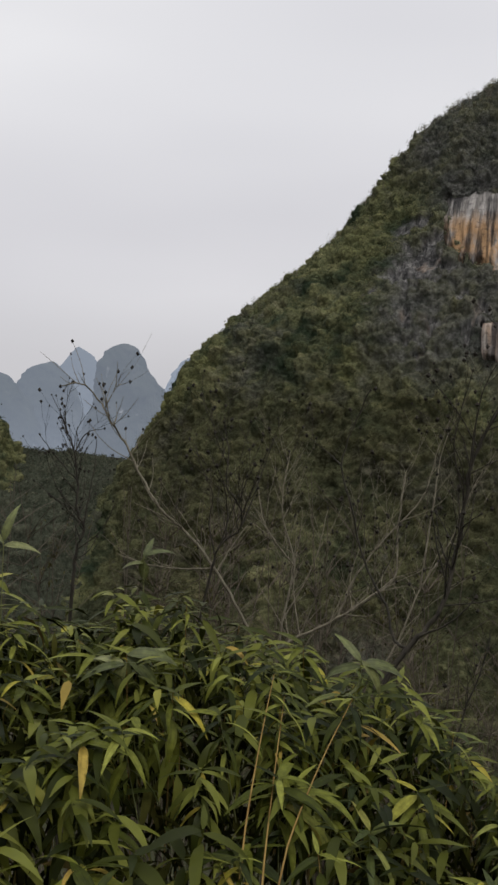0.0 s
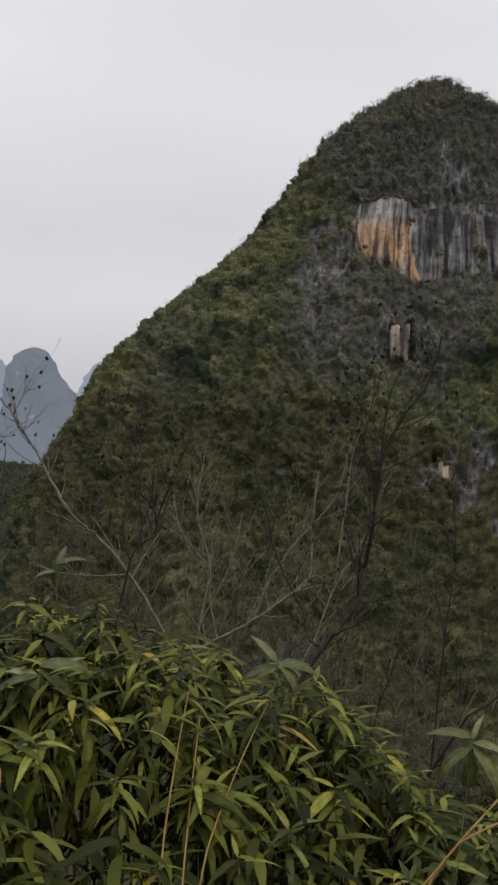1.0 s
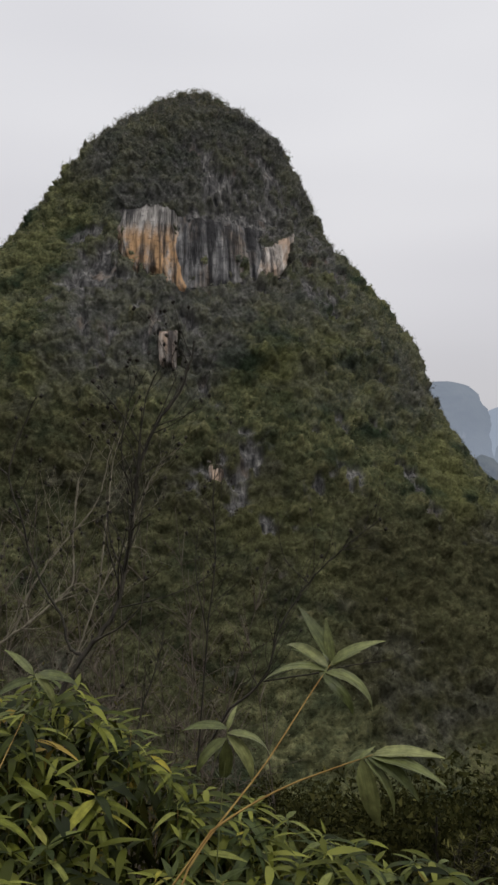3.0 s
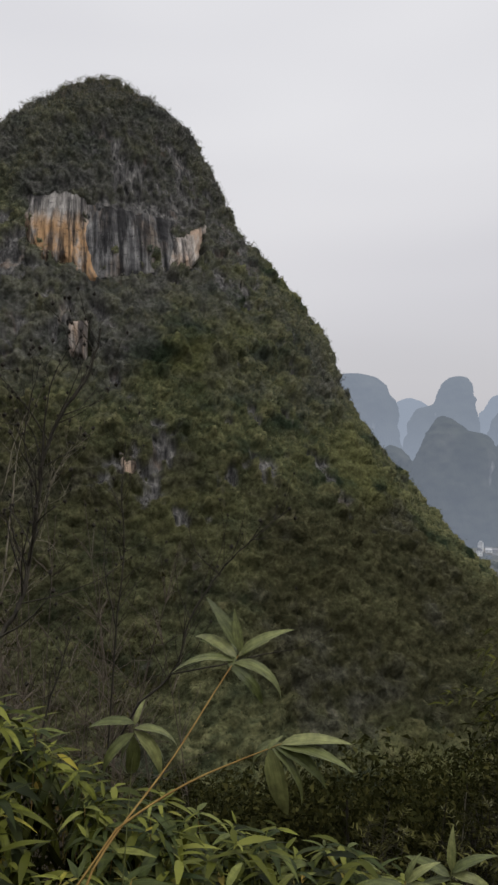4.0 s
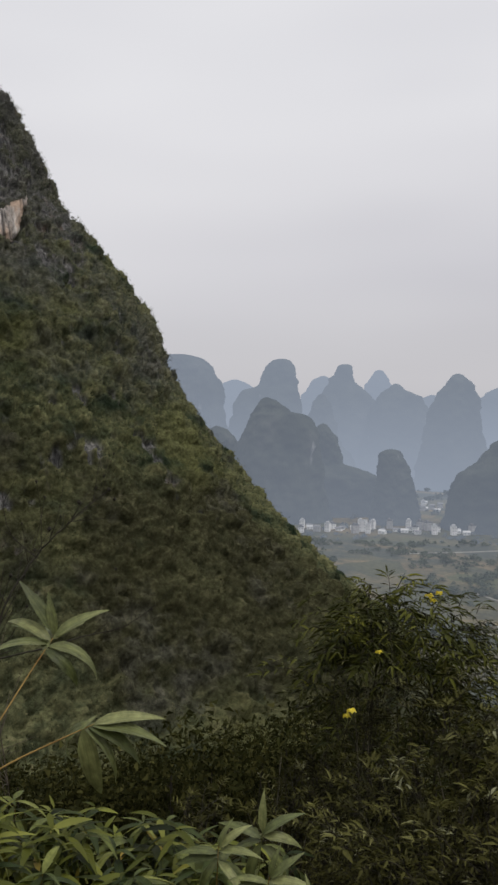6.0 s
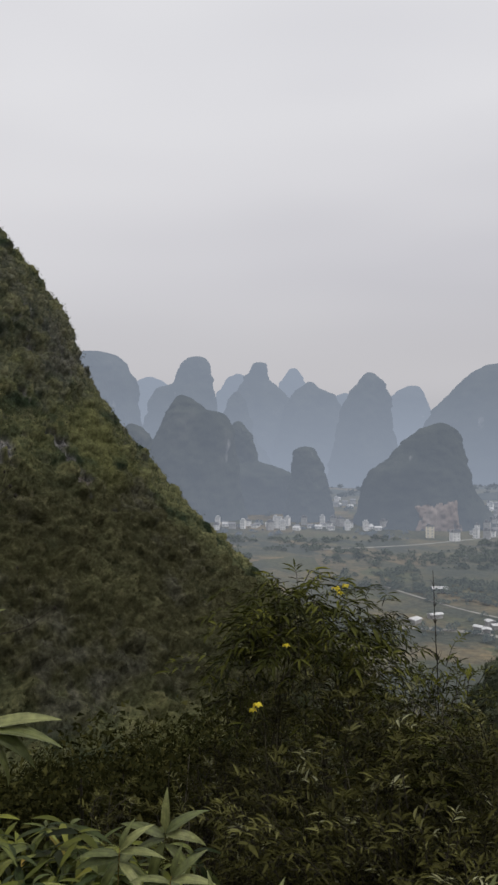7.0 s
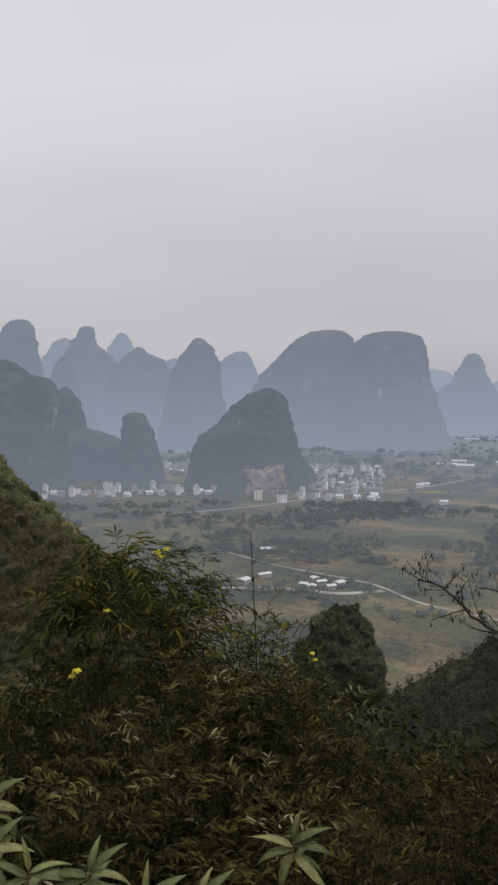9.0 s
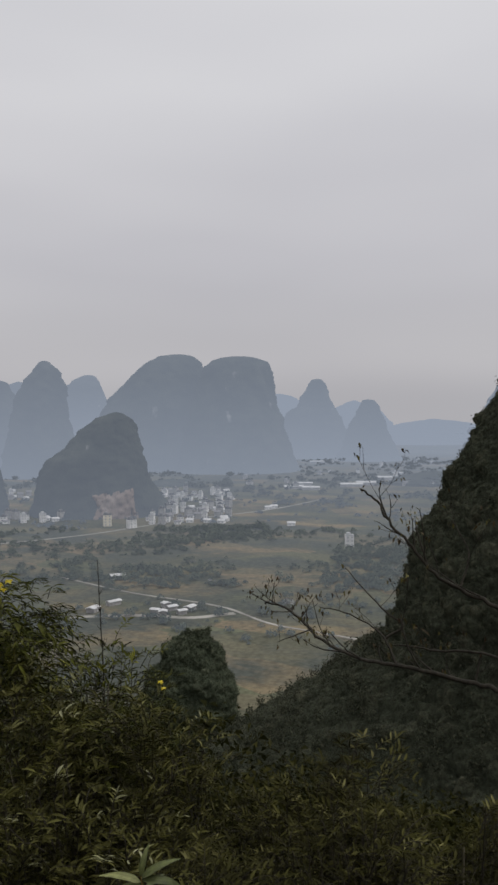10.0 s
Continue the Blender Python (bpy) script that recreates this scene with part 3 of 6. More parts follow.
    def scrub(self, parent, mat, leaf_mat, step, low, spread=(math.pi - 0.3, 2 * math.pi + 0.3), mound=5.2, height=4.6, bare_parts=(), leaves=100000, leaf=0.28, seed=1, crags=(), bare_haze_shade=()):
        """The thick scrub that covers its near side: a coat of rounded bush crowns of all sizes, and loose leafy tips all over it."""
        r = np.random.default_rng(seed)
        mid = float(np.mean(self.left_w + self.right_w)) / 2
        n, k = int((spread[1] - spread[0]) * mid / step), int(1.15 * (self.top - low) / step)
        th, z, f = self.grid(np.linspace(*spread, n), low + (self.top - low) * (1 - (1 - np.arange(k) / (k - 1)) ** 1.15))
        p = self.place(th, z)
        nrm = self.outward(th) * 0.75
        nrm[:, 2] = 0.55
        warp = p + 0.9 * np.stack([soft_noise(p * 0.45), soft_noise(p * 0.45 + 31), soft_noise(p * 0.45 + 67)], 1)
        d1, t1 = cells(warp, mound, seed)
        d2, t2 = cells(warp + 3, mound * 0.42, seed + 9)
        big = np.sqrt(np.clip(1 - (d1 / 0.74) ** 2, 0, 1)) * (0.22 + 0.78 * t1 * t1)
        small = np.sqrt(np.clip(1 - (d2 / 0.74) ** 2, 0, 1)) * (0.3 + 0.7 * t2)
        d3, t3 = cells(warp * 1.0 + 11, mound * 0.22, seed + 17)
        tiny = np.sqrt(np.clip(1 - (d3 / 0.74) ** 2, 0, 1)) * (0.3 + 0.7 * t3)
        up = height * (big + 0.42 * small + 0.2 * tiny - 0.33) + 0.6 * soft_fbm(p * 0.9, 4)
        rad = self.radius(th, z)

        def within(corners):
            depth = np.full(len(th), 99.0)
            for (ta, za), (tb, zb) in zip(corners, corners[1:] + corners[:1]):
                ex, ez = (tb - ta) * rad, zb - za
                depth = np.minimum(depth, ((za - z) * ex - (ta - th) * rad * ez) / np.hypot(ex, ez))
            return depth

        rock, grey, brown = np.zeros(len(th)), np.zeros(len(th)), np.zeros(len(th))
        if crags:
            tall, wide = np.array([1, 1, 0.45]), np.array([1, 1, 1.5])
            spots = 0.75 * soft_noise(p * 0.085 * tall) + 0.75 * soft_noise(p * 0.24 * tall + 9) + 0.5 * soft_noise(p * 0.62 * tall + 4) + 0.35 * soft_noise(p * 0.45 * wide + 40)
            for corners, share in crags:
                rock = np.maximum(rock, np.clip((spots + 2.1 * share * np.clip(within(corners) / 9 + 0.75, -0.5, 1) - 1.0) * 2.2, 0, 1))
            drift = 0.5 * soft_fbm(p * 0.04, 4) + 0.25 * soft_noise(p * 0.35)
            for corners, share in bare_haze_shade:
                here = np.clip(1.25 * abs(share) * np.clip(within(corners) / 14 + 0.7, 0, 1) + drift * 0.8 - 0.1, 0, 0.92)
                if share > 0:
                    grey = np.maximum(grey, here)
                else:
                    brown = np.maximum(brown, here)
            face = 0.9 * soft_noise(p * 0.42 * np.array([1, 1, 0.15])) + 0.55 * soft_noise(p * 1.0 * np.array([1, 1, 0.2]) + 3) + 0.5 * soft_noise(p * 0.5 * np.array([0.4, 0.4, 1.6]) + 8)
            up = up * (1 - rock) + rock * (1.1 * face - 0.9)
        for quad, kk in bare_parts:
            inside = within(quad)
            inside = inside + 3.4 * soft_fbm(p * 0.13, 3) + 2.0 * soft_noise(p * 0.55)
            if kk < 0.9:
                inside = np.minimum(inside, 9 * (soft_noise(p * 0.13 + 5) + 0.6 * soft_noise(p * 0.4) + 1.1 * kk - 0.55))
            up = up - 6.0 * np.clip(inside * 0.8, 0, 1)
        v = p + nrm * up[:, None]
        me = mesh_np("scrub", v, f, True)
        tone = me.attributes.new("tone", "FLOAT", "POINT")
        tone.data.foreach_set("value", (0.4 * t1 + 0.35 * t2 + 0.25 * t3).astype(np.float32))
        for name, value in (("rock", rock), ("grey", grey), ("brown", brown)):
            me.attributes.new(name, "FLOAT", "POINT").data.foreach_set("value", value.astype(np.float32))
        part("scrub", me, mat, parent, kind="stuff")
        keep = np.flatnonzero((up > -1.2) & (rock < 0.3 + 0.3 * r.random(len(rock))))
        pick = keep[r.integers(len(keep), size=leaves)]
        c = v[pick] + step * 0.7 * r.normal(size=(leaves, 3)) + nrm[pick] * (0.25 * leaf * r.random((leaves, 1)))
        tv, tf = tips_np(c, nrm[pick], leaf * (0.4 + 0.9 * r.random(leaves)), r, 0.7)
        me = mesh_np("leaf_tips", tv, tf)
        for name, value in (("grey", grey), ("brown", brown)):
            me.attributes.new(name, "FLOAT", "POINT").data.foreach_set("value", np.repeat(value[pick], 3).astype(np.float32))
        part("leaf_tips", me, leaf_mat, parent, kind="stuff")


rng = np.random.default_rng(5)

# the near mountain: height, half-width to the left, half-width to the right
MOUNTAIN = Karst(-18.2, 330, [
    (VALLEY - 10, 246.8, 230.8), (-80, 211.8, 180.5), (-55, 186.8, 151.8), (-35, 168.8, 131.5), (-9, 150.8, 108.0), (7, 139.8, 96.8), (20, 133.8, 88.8),
    (33, 126.0, 86.3), (43, 113.0, 81.8), (55, 101.0, 72.8), (68, 85.0, 63.0), (77, 74.0, 53.5), (88, 65.5, 46.0), (102, 54.0, 41.5), (114, 45.5, 37.0), (125, 36.5, 25.5),
    (131.5, 26.0, 15.5), (138, 16.0, 7.5), (143, 2, 2)], back=0.9, front=0.95, rough=3.2, grain=0.022, seed=2.3)
mountain = part("mountain", MOUNTAIN.mesh("mountain", 240, 150, 3.0), HILL_SOIL)
tagged(mountain, "steep karst mountain covered in dark scrub with bare limestone faces", "mountain", kind="structure")

# bare faces: bearing and height angle of the upper left, upper right, lower right and lower left corner
FACES = [
    ((-12.8, 16.5), (-16.4, 16.4), (-17.1, 11.3), (-13.4, 12.8), ROCK_OCHRE, "white and ochre stained limestone cliff", 0.45, 0.8, 0.99),
    ((-17.0, 15.7), (-22.3, 15.0), (-22.3, 12.3), (-17.1, 11.6), ROCK_GREY, "dark grey fluted limestone cliff", 0.1, 1.3, 0.80),
    ((-22.7, 14.0), (-24.7, 14.7), (-23.9, 12.2), (-22.1, 12.2), ROCK_PALE, "pale pinkish limestone cliff", 0.3, 1.0, 0.95),
    ((-15.5, 8.3), (-16.7, 8.3), (-16.5, 5.9), (-15.6, 6.0), ROCK_PALE, "small white rock face", 0.6, 0.5, 0.97),
    ((-18.9, -0.7), (-20.0, -0.9), (-19.7, -2.6), (-19.2, -2.5), ROCK_PALE, "small pale rock scar", 0.1, 0.9, 0.62),
]
# where the limestone shows between the bushes: corners by bearing and height angle, and how much of it
CRAGS = [
    (((-17.6, 20.6), (-22.5, 20.0), (-26.4, 15.6), (-27.0, 11.5), (-20.0, 15.0)), 0.50),
    (((-16.6, 16.4), (-23.0, 15.8), (-23.4, 11.8), (-16.8, 11.0)), 0.86),
    (((-23.8, 15.0), (-27.3, 13.6), (-28.6, 9.5), (-24.2, 10.8)), 0.70),
    (((-8.6, 10.2), (-13.8, 11.2), (-18.8, 9.4), (-18.2, 5.0), (-9.2, 5.6)), 0.44),
    (((-10.0, 14.4), (-13.2, 16.6), (-13.6, 11.4), (-10.4, 10.8)), 0.55),
    (((-25.5, 8.0), (-29.8, 8.4), (-33.4, -3.0), (-27.4, -2.6)), 0.36),
    (((-18.6, 0.4), (-21.0, 0.2), (-23.6, -5.0), (-20.4, -5.6)), 0.42),
]
# recoloured scrub: grey for bare twigs and painted haze, brown (negative share) for painted shade
BARE_HAZE_SHADE = [
    (((-10.5, 13.2), (-16.8, 12.4), (-22.0, 11.6), (-21.0, 8.2), (-18.0, 4.6), (-8.6, 5.0)), 0.62),
    (((-12.0, 22.6), (-17.8, 24.0), (-23.0, 21.6), (-28.6, 13.0), (-22.5, 12.6), (-12.4, 16.2)), 0.62),
    (((-22.5, 11.6), (-29.5, 11.0), (-33.8, 3.0), (-27.5, 1.5)), 0.34),
    (((9.0, 0.5), (0.0, 2.5), (-12.0, 3.0), (-20.0, -2.0), (-21.0, -19.0), (9.0, -19.0)), -0.62),
    (((-19.0, 0.0), (-27.0, 0.0), (-32.0, -8.0), (-32.0, -19.0), (-19.0, -19.0)), -0.52),
    (((-28.0, -4.0), (-38.0, -5.0), (-50.0, -13.0), (-50.0, -18.0), (-28.0, -16.0)), -0.85),
]
bare = []
for tl, tr, br, bl, mat, label, proud, flute, open_share in FACES:
    quad = [MOUNTAIN.meet(*corner) for corner in (tl, tr, br, bl)]
    MOUNTAIN.cliff("cliff", quad, mat, mountain, label, proud, flute, 0.36, spread=1.17, sink=0.0 if open_share > 0.6 else 1.7)
    bare.append((quad, open_share))
MOUNTAIN.scrub(mountain, HILL_COAT, HILL_GREEN, 0.55, -76, mound=4.4, height=3.9, bare_parts=bare, leaves=300000, leaf=0.36, seed=11,
               crags=[([MOUNTAIN.meet(*c) for c in corners], share) for corners, share in CRAGS],
               bare_haze_shade=[([MOUNTAIN.meet(*c) for c in corners], share) for corners, share in BARE_HAZE_SHADE])


def crest_trees(form, trees, parent, seed):
    """Thin, half-bare trees along the crest of a hill."""
    r = np.random.default_rng(seed)
    crest = []
    while len(crest) < trees:
        th, z = r.random() * 2 * math.pi, 10 + (form.top - 10) * (0.1 + 0.9 * r.random() ** 0.6)
        if z > form.top or (abs(math.cos(th)) < 0.8 and z < form.top - 22):
            continue
        crest.append(form.place(th, z)[0])
    chunks = []
    for p in crest:
        p = Vector(p)
        lean = Vector((r.normal() * 0.5, r.normal() * 0.5, 2.0 + 3.0 * r.random()))
        chunks.append(tube_np([p - Vector((0, 0, 1)), p + lean * 0.5, p + lean], [0.10, 0.08, 0.04], 3))
        for k in range(9):
            a = p + lean * (0.45 + 0.5 * r.random())
            w = Vector((r.normal(), r.normal(), 0.7 + r.random())).normalized() * (0.6 + 1.1 * r.random())
            chunks.append(tube_np([a, a + w], [0.045, 0.02], 3))
    v, f = join_np(chunks)
    part("bare_tree", mesh_np("bare_tree", v, f), BARK, parent, "thin bare trees along the crest", "stuff")
    tops = np.array(crest) + np.stack([r.normal(size=trees) * 0.4, r.normal(size=trees) * 0.4, 1.6 + 2.4 * r.random(trees)], 1)
    v, f = clumps_np(tops, 0.8 + 1.2 * r.random(trees), r, 40, 0.9, 0.12)
    part("crown", mesh_np("crown", v, f), HILL_GREEN, parent, kind="stuff")


crest_trees(MOUNTAIN, 850, mountain, 12)

# the wooded hill and saddle beyond the bare trees
LEFT_HILL = Karst(25, 330, [(VALLEY - 10, 120, 130), (-60, 95, 90), (-20, 62, 55), (0, 50, 47), (20, 34, 32), (34, 14, 14), (38, 2, 2)], rough=3, seed=8.1)
left_hill = tagged(part("wooded_hill", LEFT_HILL.mesh("wooded_hill", 120, 60, 2.5), HILL_SOIL), "dark wooded karst hill", "hill", kind="structure")
LEFT_HILL.scrub(left_hill, HILL_COAT, HILL_GREEN, 0.9, -60, leaves=26000, leaf=0.5, seed=21)
SADDLE = Karst(13.5, 350, [(VALLEY - 10, 160, 160), (-60, 120, 120), (-30, 80, 80), (-16, 50, 50), (-10, 22, 22), (-8, 3, 3)], rough=2.5, seed=4.4)
saddle = tagged(part("wooded_saddle", SADDLE.mesh("wooded_saddle", 120, 50, 2.5), HILL_SOIL), "low wooded saddle between two hills", "hill", kind="structure")
SADDLE.scrub(saddle, DARK_WOOD_COAT, DARK_WOOD_LEAVES, 0.9, -70, leaves=40000, leaf=0.5, seed=22)

# the steep dark hill at the end of the turn, and its wooded foot
RIGHT_HILL = Karst(-96, 220, [(VALLEY - 10, 150, 150), (-95, 118, 120), (-80, 98, 105), (-70, 86, 96), (-63, 77, 92), (-57, 69.0, 88), (-45, 65.0, 84), (-32, 62.8, 78), (-22, 55.8, 70),
                             (-7, 47.8, 58), (8, 39.8, 46), (30, 28, 30), (48, 14, 14), (53, 2, 2)], rough=2.2, grain=0.03, seed=6.2)
right_hill = tagged(part("steep_hill", RIGHT_HILL.mesh("steep_hill", 160, 90, 2.5), HILL_SOIL), "steep dark karst hill covered in woods", "hill", kind="structure")
# shade of the turned-away face is put into the darker wood colour
RIGHT_HILL.scrub(right_hill, DARK_WOOD_COAT, DARK_WOOD_LEAVES, 0.55, -108, (math.pi - 0.3, 1.75 * math.pi), mound=4.4, height=3.0, leaves=110000, leaf=0.3, seed=23)
r_wood = np.random.default_rng(33)
spots = RIGHT_HILL.place(math.pi + 0.65 * math.pi * r_wood.random(420), -104 + 46 * r_wood.random(420)) + (0, 0, 2.4)
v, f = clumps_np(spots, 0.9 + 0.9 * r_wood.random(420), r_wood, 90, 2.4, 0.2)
part("treetop", mesh_np("treetop", v, f), DARK_WOOD_LEAVES, right_hill, "pointed dark treetops at the hill's foot", "stuff")
KNOLL = Karst(-64.1, 285, [(VALLEY - 4, 25, 14), (-100, 20.5, 11.5), (-90, 15.5, 9.8), (-82, 11, 8.0), (-78, 6.5, 5.6), (-75.5, 2.5, 3)], rough=2.4, grain=0.06, seed=1.7)
knoll = tagged(part("wooded_knoll", KNOLL.mesh("wooded_knoll", 60, 30, 1.5), HILL_SOIL), "small round knoll grown over with trees", "hill", kind="structure")
KNOLL.scrub(knoll, WOOD_COAT, WOOD_GREEN, 0.5, VALLEY - 1, mound=4.6, height=2.2, leaves=16000, leaf=0.3, seed=24)

# ---------------------------------------------------------------- hills of the backdrop
far_mats = {}


def far_hill(d, mist, outline, seed):
    """A hill of the backdrop at distance d. outline: from its top down, the height angle and the bearings of its left and right side."""
    az = 0.5 * (outline[0][1] + outline[0][2])
    foot = math.degrees(math.atan((VALLEY - 6 - EYE) / d))
    last = outline[-1]
    if last[0] > foot + 0.1:
        spread = 0.5 * (last[0] - foot)
        outline = outline + [(foot, last[1] + spread, last[2] - spread)]
    rows = [(EYE + d * math.tan(radians(e)), max(1.0, d * math.sin(radians(l - az))), max(1.0, d * math.sin(radians(az - r)))) for e, l, r in reversed(outline)]
    z, l, r = rows[-1]
    rows += [(z + 0.0007 * d, 0.75 * l, 0.75 * r), (z + 0.0011 * d, 0.35 * l, 0.35 * r)]
    form = Karst(az, d, rows, 0.9, 0.8, 0.0034 * d, 26.0 / d, 3.7 * seed, 0.9, 5)
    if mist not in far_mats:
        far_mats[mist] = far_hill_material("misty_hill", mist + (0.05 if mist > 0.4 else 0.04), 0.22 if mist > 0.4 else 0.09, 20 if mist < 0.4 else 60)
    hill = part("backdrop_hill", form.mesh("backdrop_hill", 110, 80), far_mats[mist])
    tagged(hill, "blue-grey karst hill standing in mist", "hill", "hills behind the valley", "structure")
    return hill, form


def dome(az, d, top, wl, wr, mist, seed):
    """A plain rounded hill, far off."""
    low = math.degrees(math.atan((VALLEY - EYE) / d))
    return far_hill(d, mist, [(low + v * (top - low), az + g * wl, az - g * wr) for v, g in ((1.0, 0.1), (0.97, 0.22), (0.88, 0.38), (0.75, 0.53), (0.6, 0.67), (0.4, 0.81), (0.2, 0.92))], seed)


# beyond the saddle, at the start
far_hill(1500, 0.40, [(6.0, 9.4, 8.3), (5.85, 9.8, 8.0), (5.5, 10.2, 7.7), (4.8, 10.6, 7.25), (4.2, 10.75, 6.9), (3.1, 10.9, 6.1), (0.0, 11.4, 4.6)], 0)
far_hill(1700, 0.45, [(4.5, 13.9, 13.5), (4.1, 15.0, 13.0), (3.5, 15.6, 12.7), (2.8, 16.0, 12.2), (0.0, 17.2, 11.0)], 1)
far_hill(2400, 0.66, [(5.6, 12.1, 11.8), (5.1, 12.5, 11.0), (4.6, 12.85, 10.6), (3.0, 13.6, 10.0)], 2)
dome(17.6, 1350, 3.7, 3.4, 5.0, 0.41, 3)
dome(4.2, 2500, 5.3, 3.2, 3.0, 0.78, 4)
dome(21.0, 1600, 4.6, 3.6, 3.0, 0.44, 5)
# behind the village
far_hill(1500, 0.56, [(4.75, -34.0, -35.9), (4.5, -33.2, -36.7), (3.9, -32.8, -37.4), (3.0, -32.5, -37.8), (1.2, -32.2, -38.0), (-2.0, -31.8, -38.6)], 6)
far_hill(1700, 0.58, [(4.4, -41.6, -42.5), (4.2, -41.3, -42.75), (3.6, -40.9, -43.0), (2.6, -40.4, -43.2), (2.3, -39.4, -43.3), (1.2, -38.7, -43.5), (-1.0, -38.0, -44.0)], 7)
far_hill(1800, 0.62, [(3.98, -46.0, -46.8), (3.3, -45.6, -47.0), (2.9, -45.3, -47.05), (2.1, -45.0, -47.9), (1.6, -44.7, -48.3), (0.0, -44.3, -49.0)], 9)
far_hill(1650, 0.575, [(1.95, -44.6, -45.0), (1.1, -44.0, -45.6), (-1.0, -43.4, -46.0)], 10)
far_hill(2700, 0.82, [(3.55, -48.5, -49.0), (2.9, -48.1, -49.4), (2.1, -47.5, -49.9), (0.0, -46.5, -51.0)], 11)
far_hill(1750, 0.61, [(2.6, -49.6, -50.1), (2.2, -49.1, -50.6), (1.8, -48.6, -51.6), (1.1, -48.2, -52.0), (-1.0, -47.6, -52.6)], 12)
far_hill(1450, 0.55, [(3.2, -53.7, -54.3), (2.9, -53.4, -54.7), (2.4, -53.0, -55.1), (1.5, -52.4, -55.45), (0.7, -52.0, -55.5), (-0.9, -51.8, -55.7), (-1.7, -51.6, -55.85), (-5.0, -50.9, -56.5)], 13)
far_hill(2300, 0.74, [(2.25, -56.4, -57.3), (1.9, -55.7, -57.6), (1.4, -55.3, -57.85), (0.6, -55.0, -58.2), (-2.0, -54.0, -59.0)], 14)
far_hill(1600, 0.53, [(3.65, -61.9, -64.0), (3.5, -61.5, -64.3), (3.1, -60.7, -64.7), (1.7, -59.3, -65.2), (0.8, -58.4, -65.5), (-0.6, -57.5, -66.0), (-2.2, -57.2, -66.5)], 15)
far_hill(1520, 0.52, [(3.5, -66.2, -68.2), (3.25, -65.4, -68.9), (2.9, -64.9, -69.3), (1.6, -64.2, -69.7), (0.0, -63.8, -69.85), (-0.7, -63.5, -70.2), (-2.7, -63.0, -70.7)], 16)
far_hill(1900, 0.66, [(1.9, -72.3, -73.0), (1.4, -71.95, -73.35), (0.0, -71.2, -73.9), (-0.4, -70.5, -74.1), (-1.2, -70.3, -74.55), (-2.7, -70.0, -75.0)], 17)
far_hill(1800, 0.64, [(0.45, -75.75, -76.55), (0.0, -75.55, -76.9), (-1.0, -75.1, -77.3), (-2.3, -74.6, -77.7)], 18)
for n, row in enumerate(((-38.8, 2600, 3.0, 3.2, 3.4, 0.84), (-44.9, 2500, 3.2, 3.0, 2.8, 0.80), (-52.3, 2400, 1.8, 3.0, 3.0, 0.78), (-80.5, 2700, -0.9, 5.0, 6.0, 0.9), (-70.0, 3300, 0.9, 3.4, 3.6, 0.93), (-86, 2200, 2.0, 3.0, 3.0, 0.7), (-75.2, 3100, 0.4, 3.0, 3.0, 0.93))):
    dome(*row, 30 + n)
# the nearer, darker row
far_hill(980, 0.32, [(1.75, -40.7, -41.3), (1.5, -40.5, -41.9), (0.75, -40.1, -42.8), (0.65, -40.0, -43.7), (0.0, -39.8, -44.3), (-1.0, -39.3, -44.6), (-2.7, -38.7, -44.9), (-6.6, -38.3, -45.4)], 19)
far_hill(1060, 0.35, [(-0.1, -44.6, -45.2), (-0.6, -44.2, -45.6), (-1.0, -44.0, -45.95), (-2.8, -43.5, -46.2), (-3.2, -43.0, -47.4), (-3.7, -42.6, -48.8), (-6.2, -42.0, -49.2)], 20)
far_hill(950, 0.345, [(-1.9, -49.1, -50.0), (-2.1, -48.8, -50.3), (-2.8, -48.6, -50.6), (-4.0, -48.4, -50.9), (-5.2, -48.2, -51.1), (-6.9, -47.8, -51.5)], 21)
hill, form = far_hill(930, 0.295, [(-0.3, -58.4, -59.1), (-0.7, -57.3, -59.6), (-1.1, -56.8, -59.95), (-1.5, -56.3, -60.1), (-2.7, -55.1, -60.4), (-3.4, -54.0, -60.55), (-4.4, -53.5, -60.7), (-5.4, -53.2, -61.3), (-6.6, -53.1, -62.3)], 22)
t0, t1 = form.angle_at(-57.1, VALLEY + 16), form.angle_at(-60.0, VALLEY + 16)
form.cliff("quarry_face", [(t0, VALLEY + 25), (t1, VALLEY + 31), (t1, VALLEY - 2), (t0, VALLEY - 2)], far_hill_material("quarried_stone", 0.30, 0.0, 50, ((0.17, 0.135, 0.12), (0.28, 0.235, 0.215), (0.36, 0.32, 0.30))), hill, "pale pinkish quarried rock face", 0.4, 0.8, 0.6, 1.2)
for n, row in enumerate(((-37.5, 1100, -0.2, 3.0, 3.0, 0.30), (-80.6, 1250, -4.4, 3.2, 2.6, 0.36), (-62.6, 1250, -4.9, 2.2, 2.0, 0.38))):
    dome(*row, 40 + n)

# ---------------------------------------------------------------- the valley
r_valley = np.random.default_rng(9)


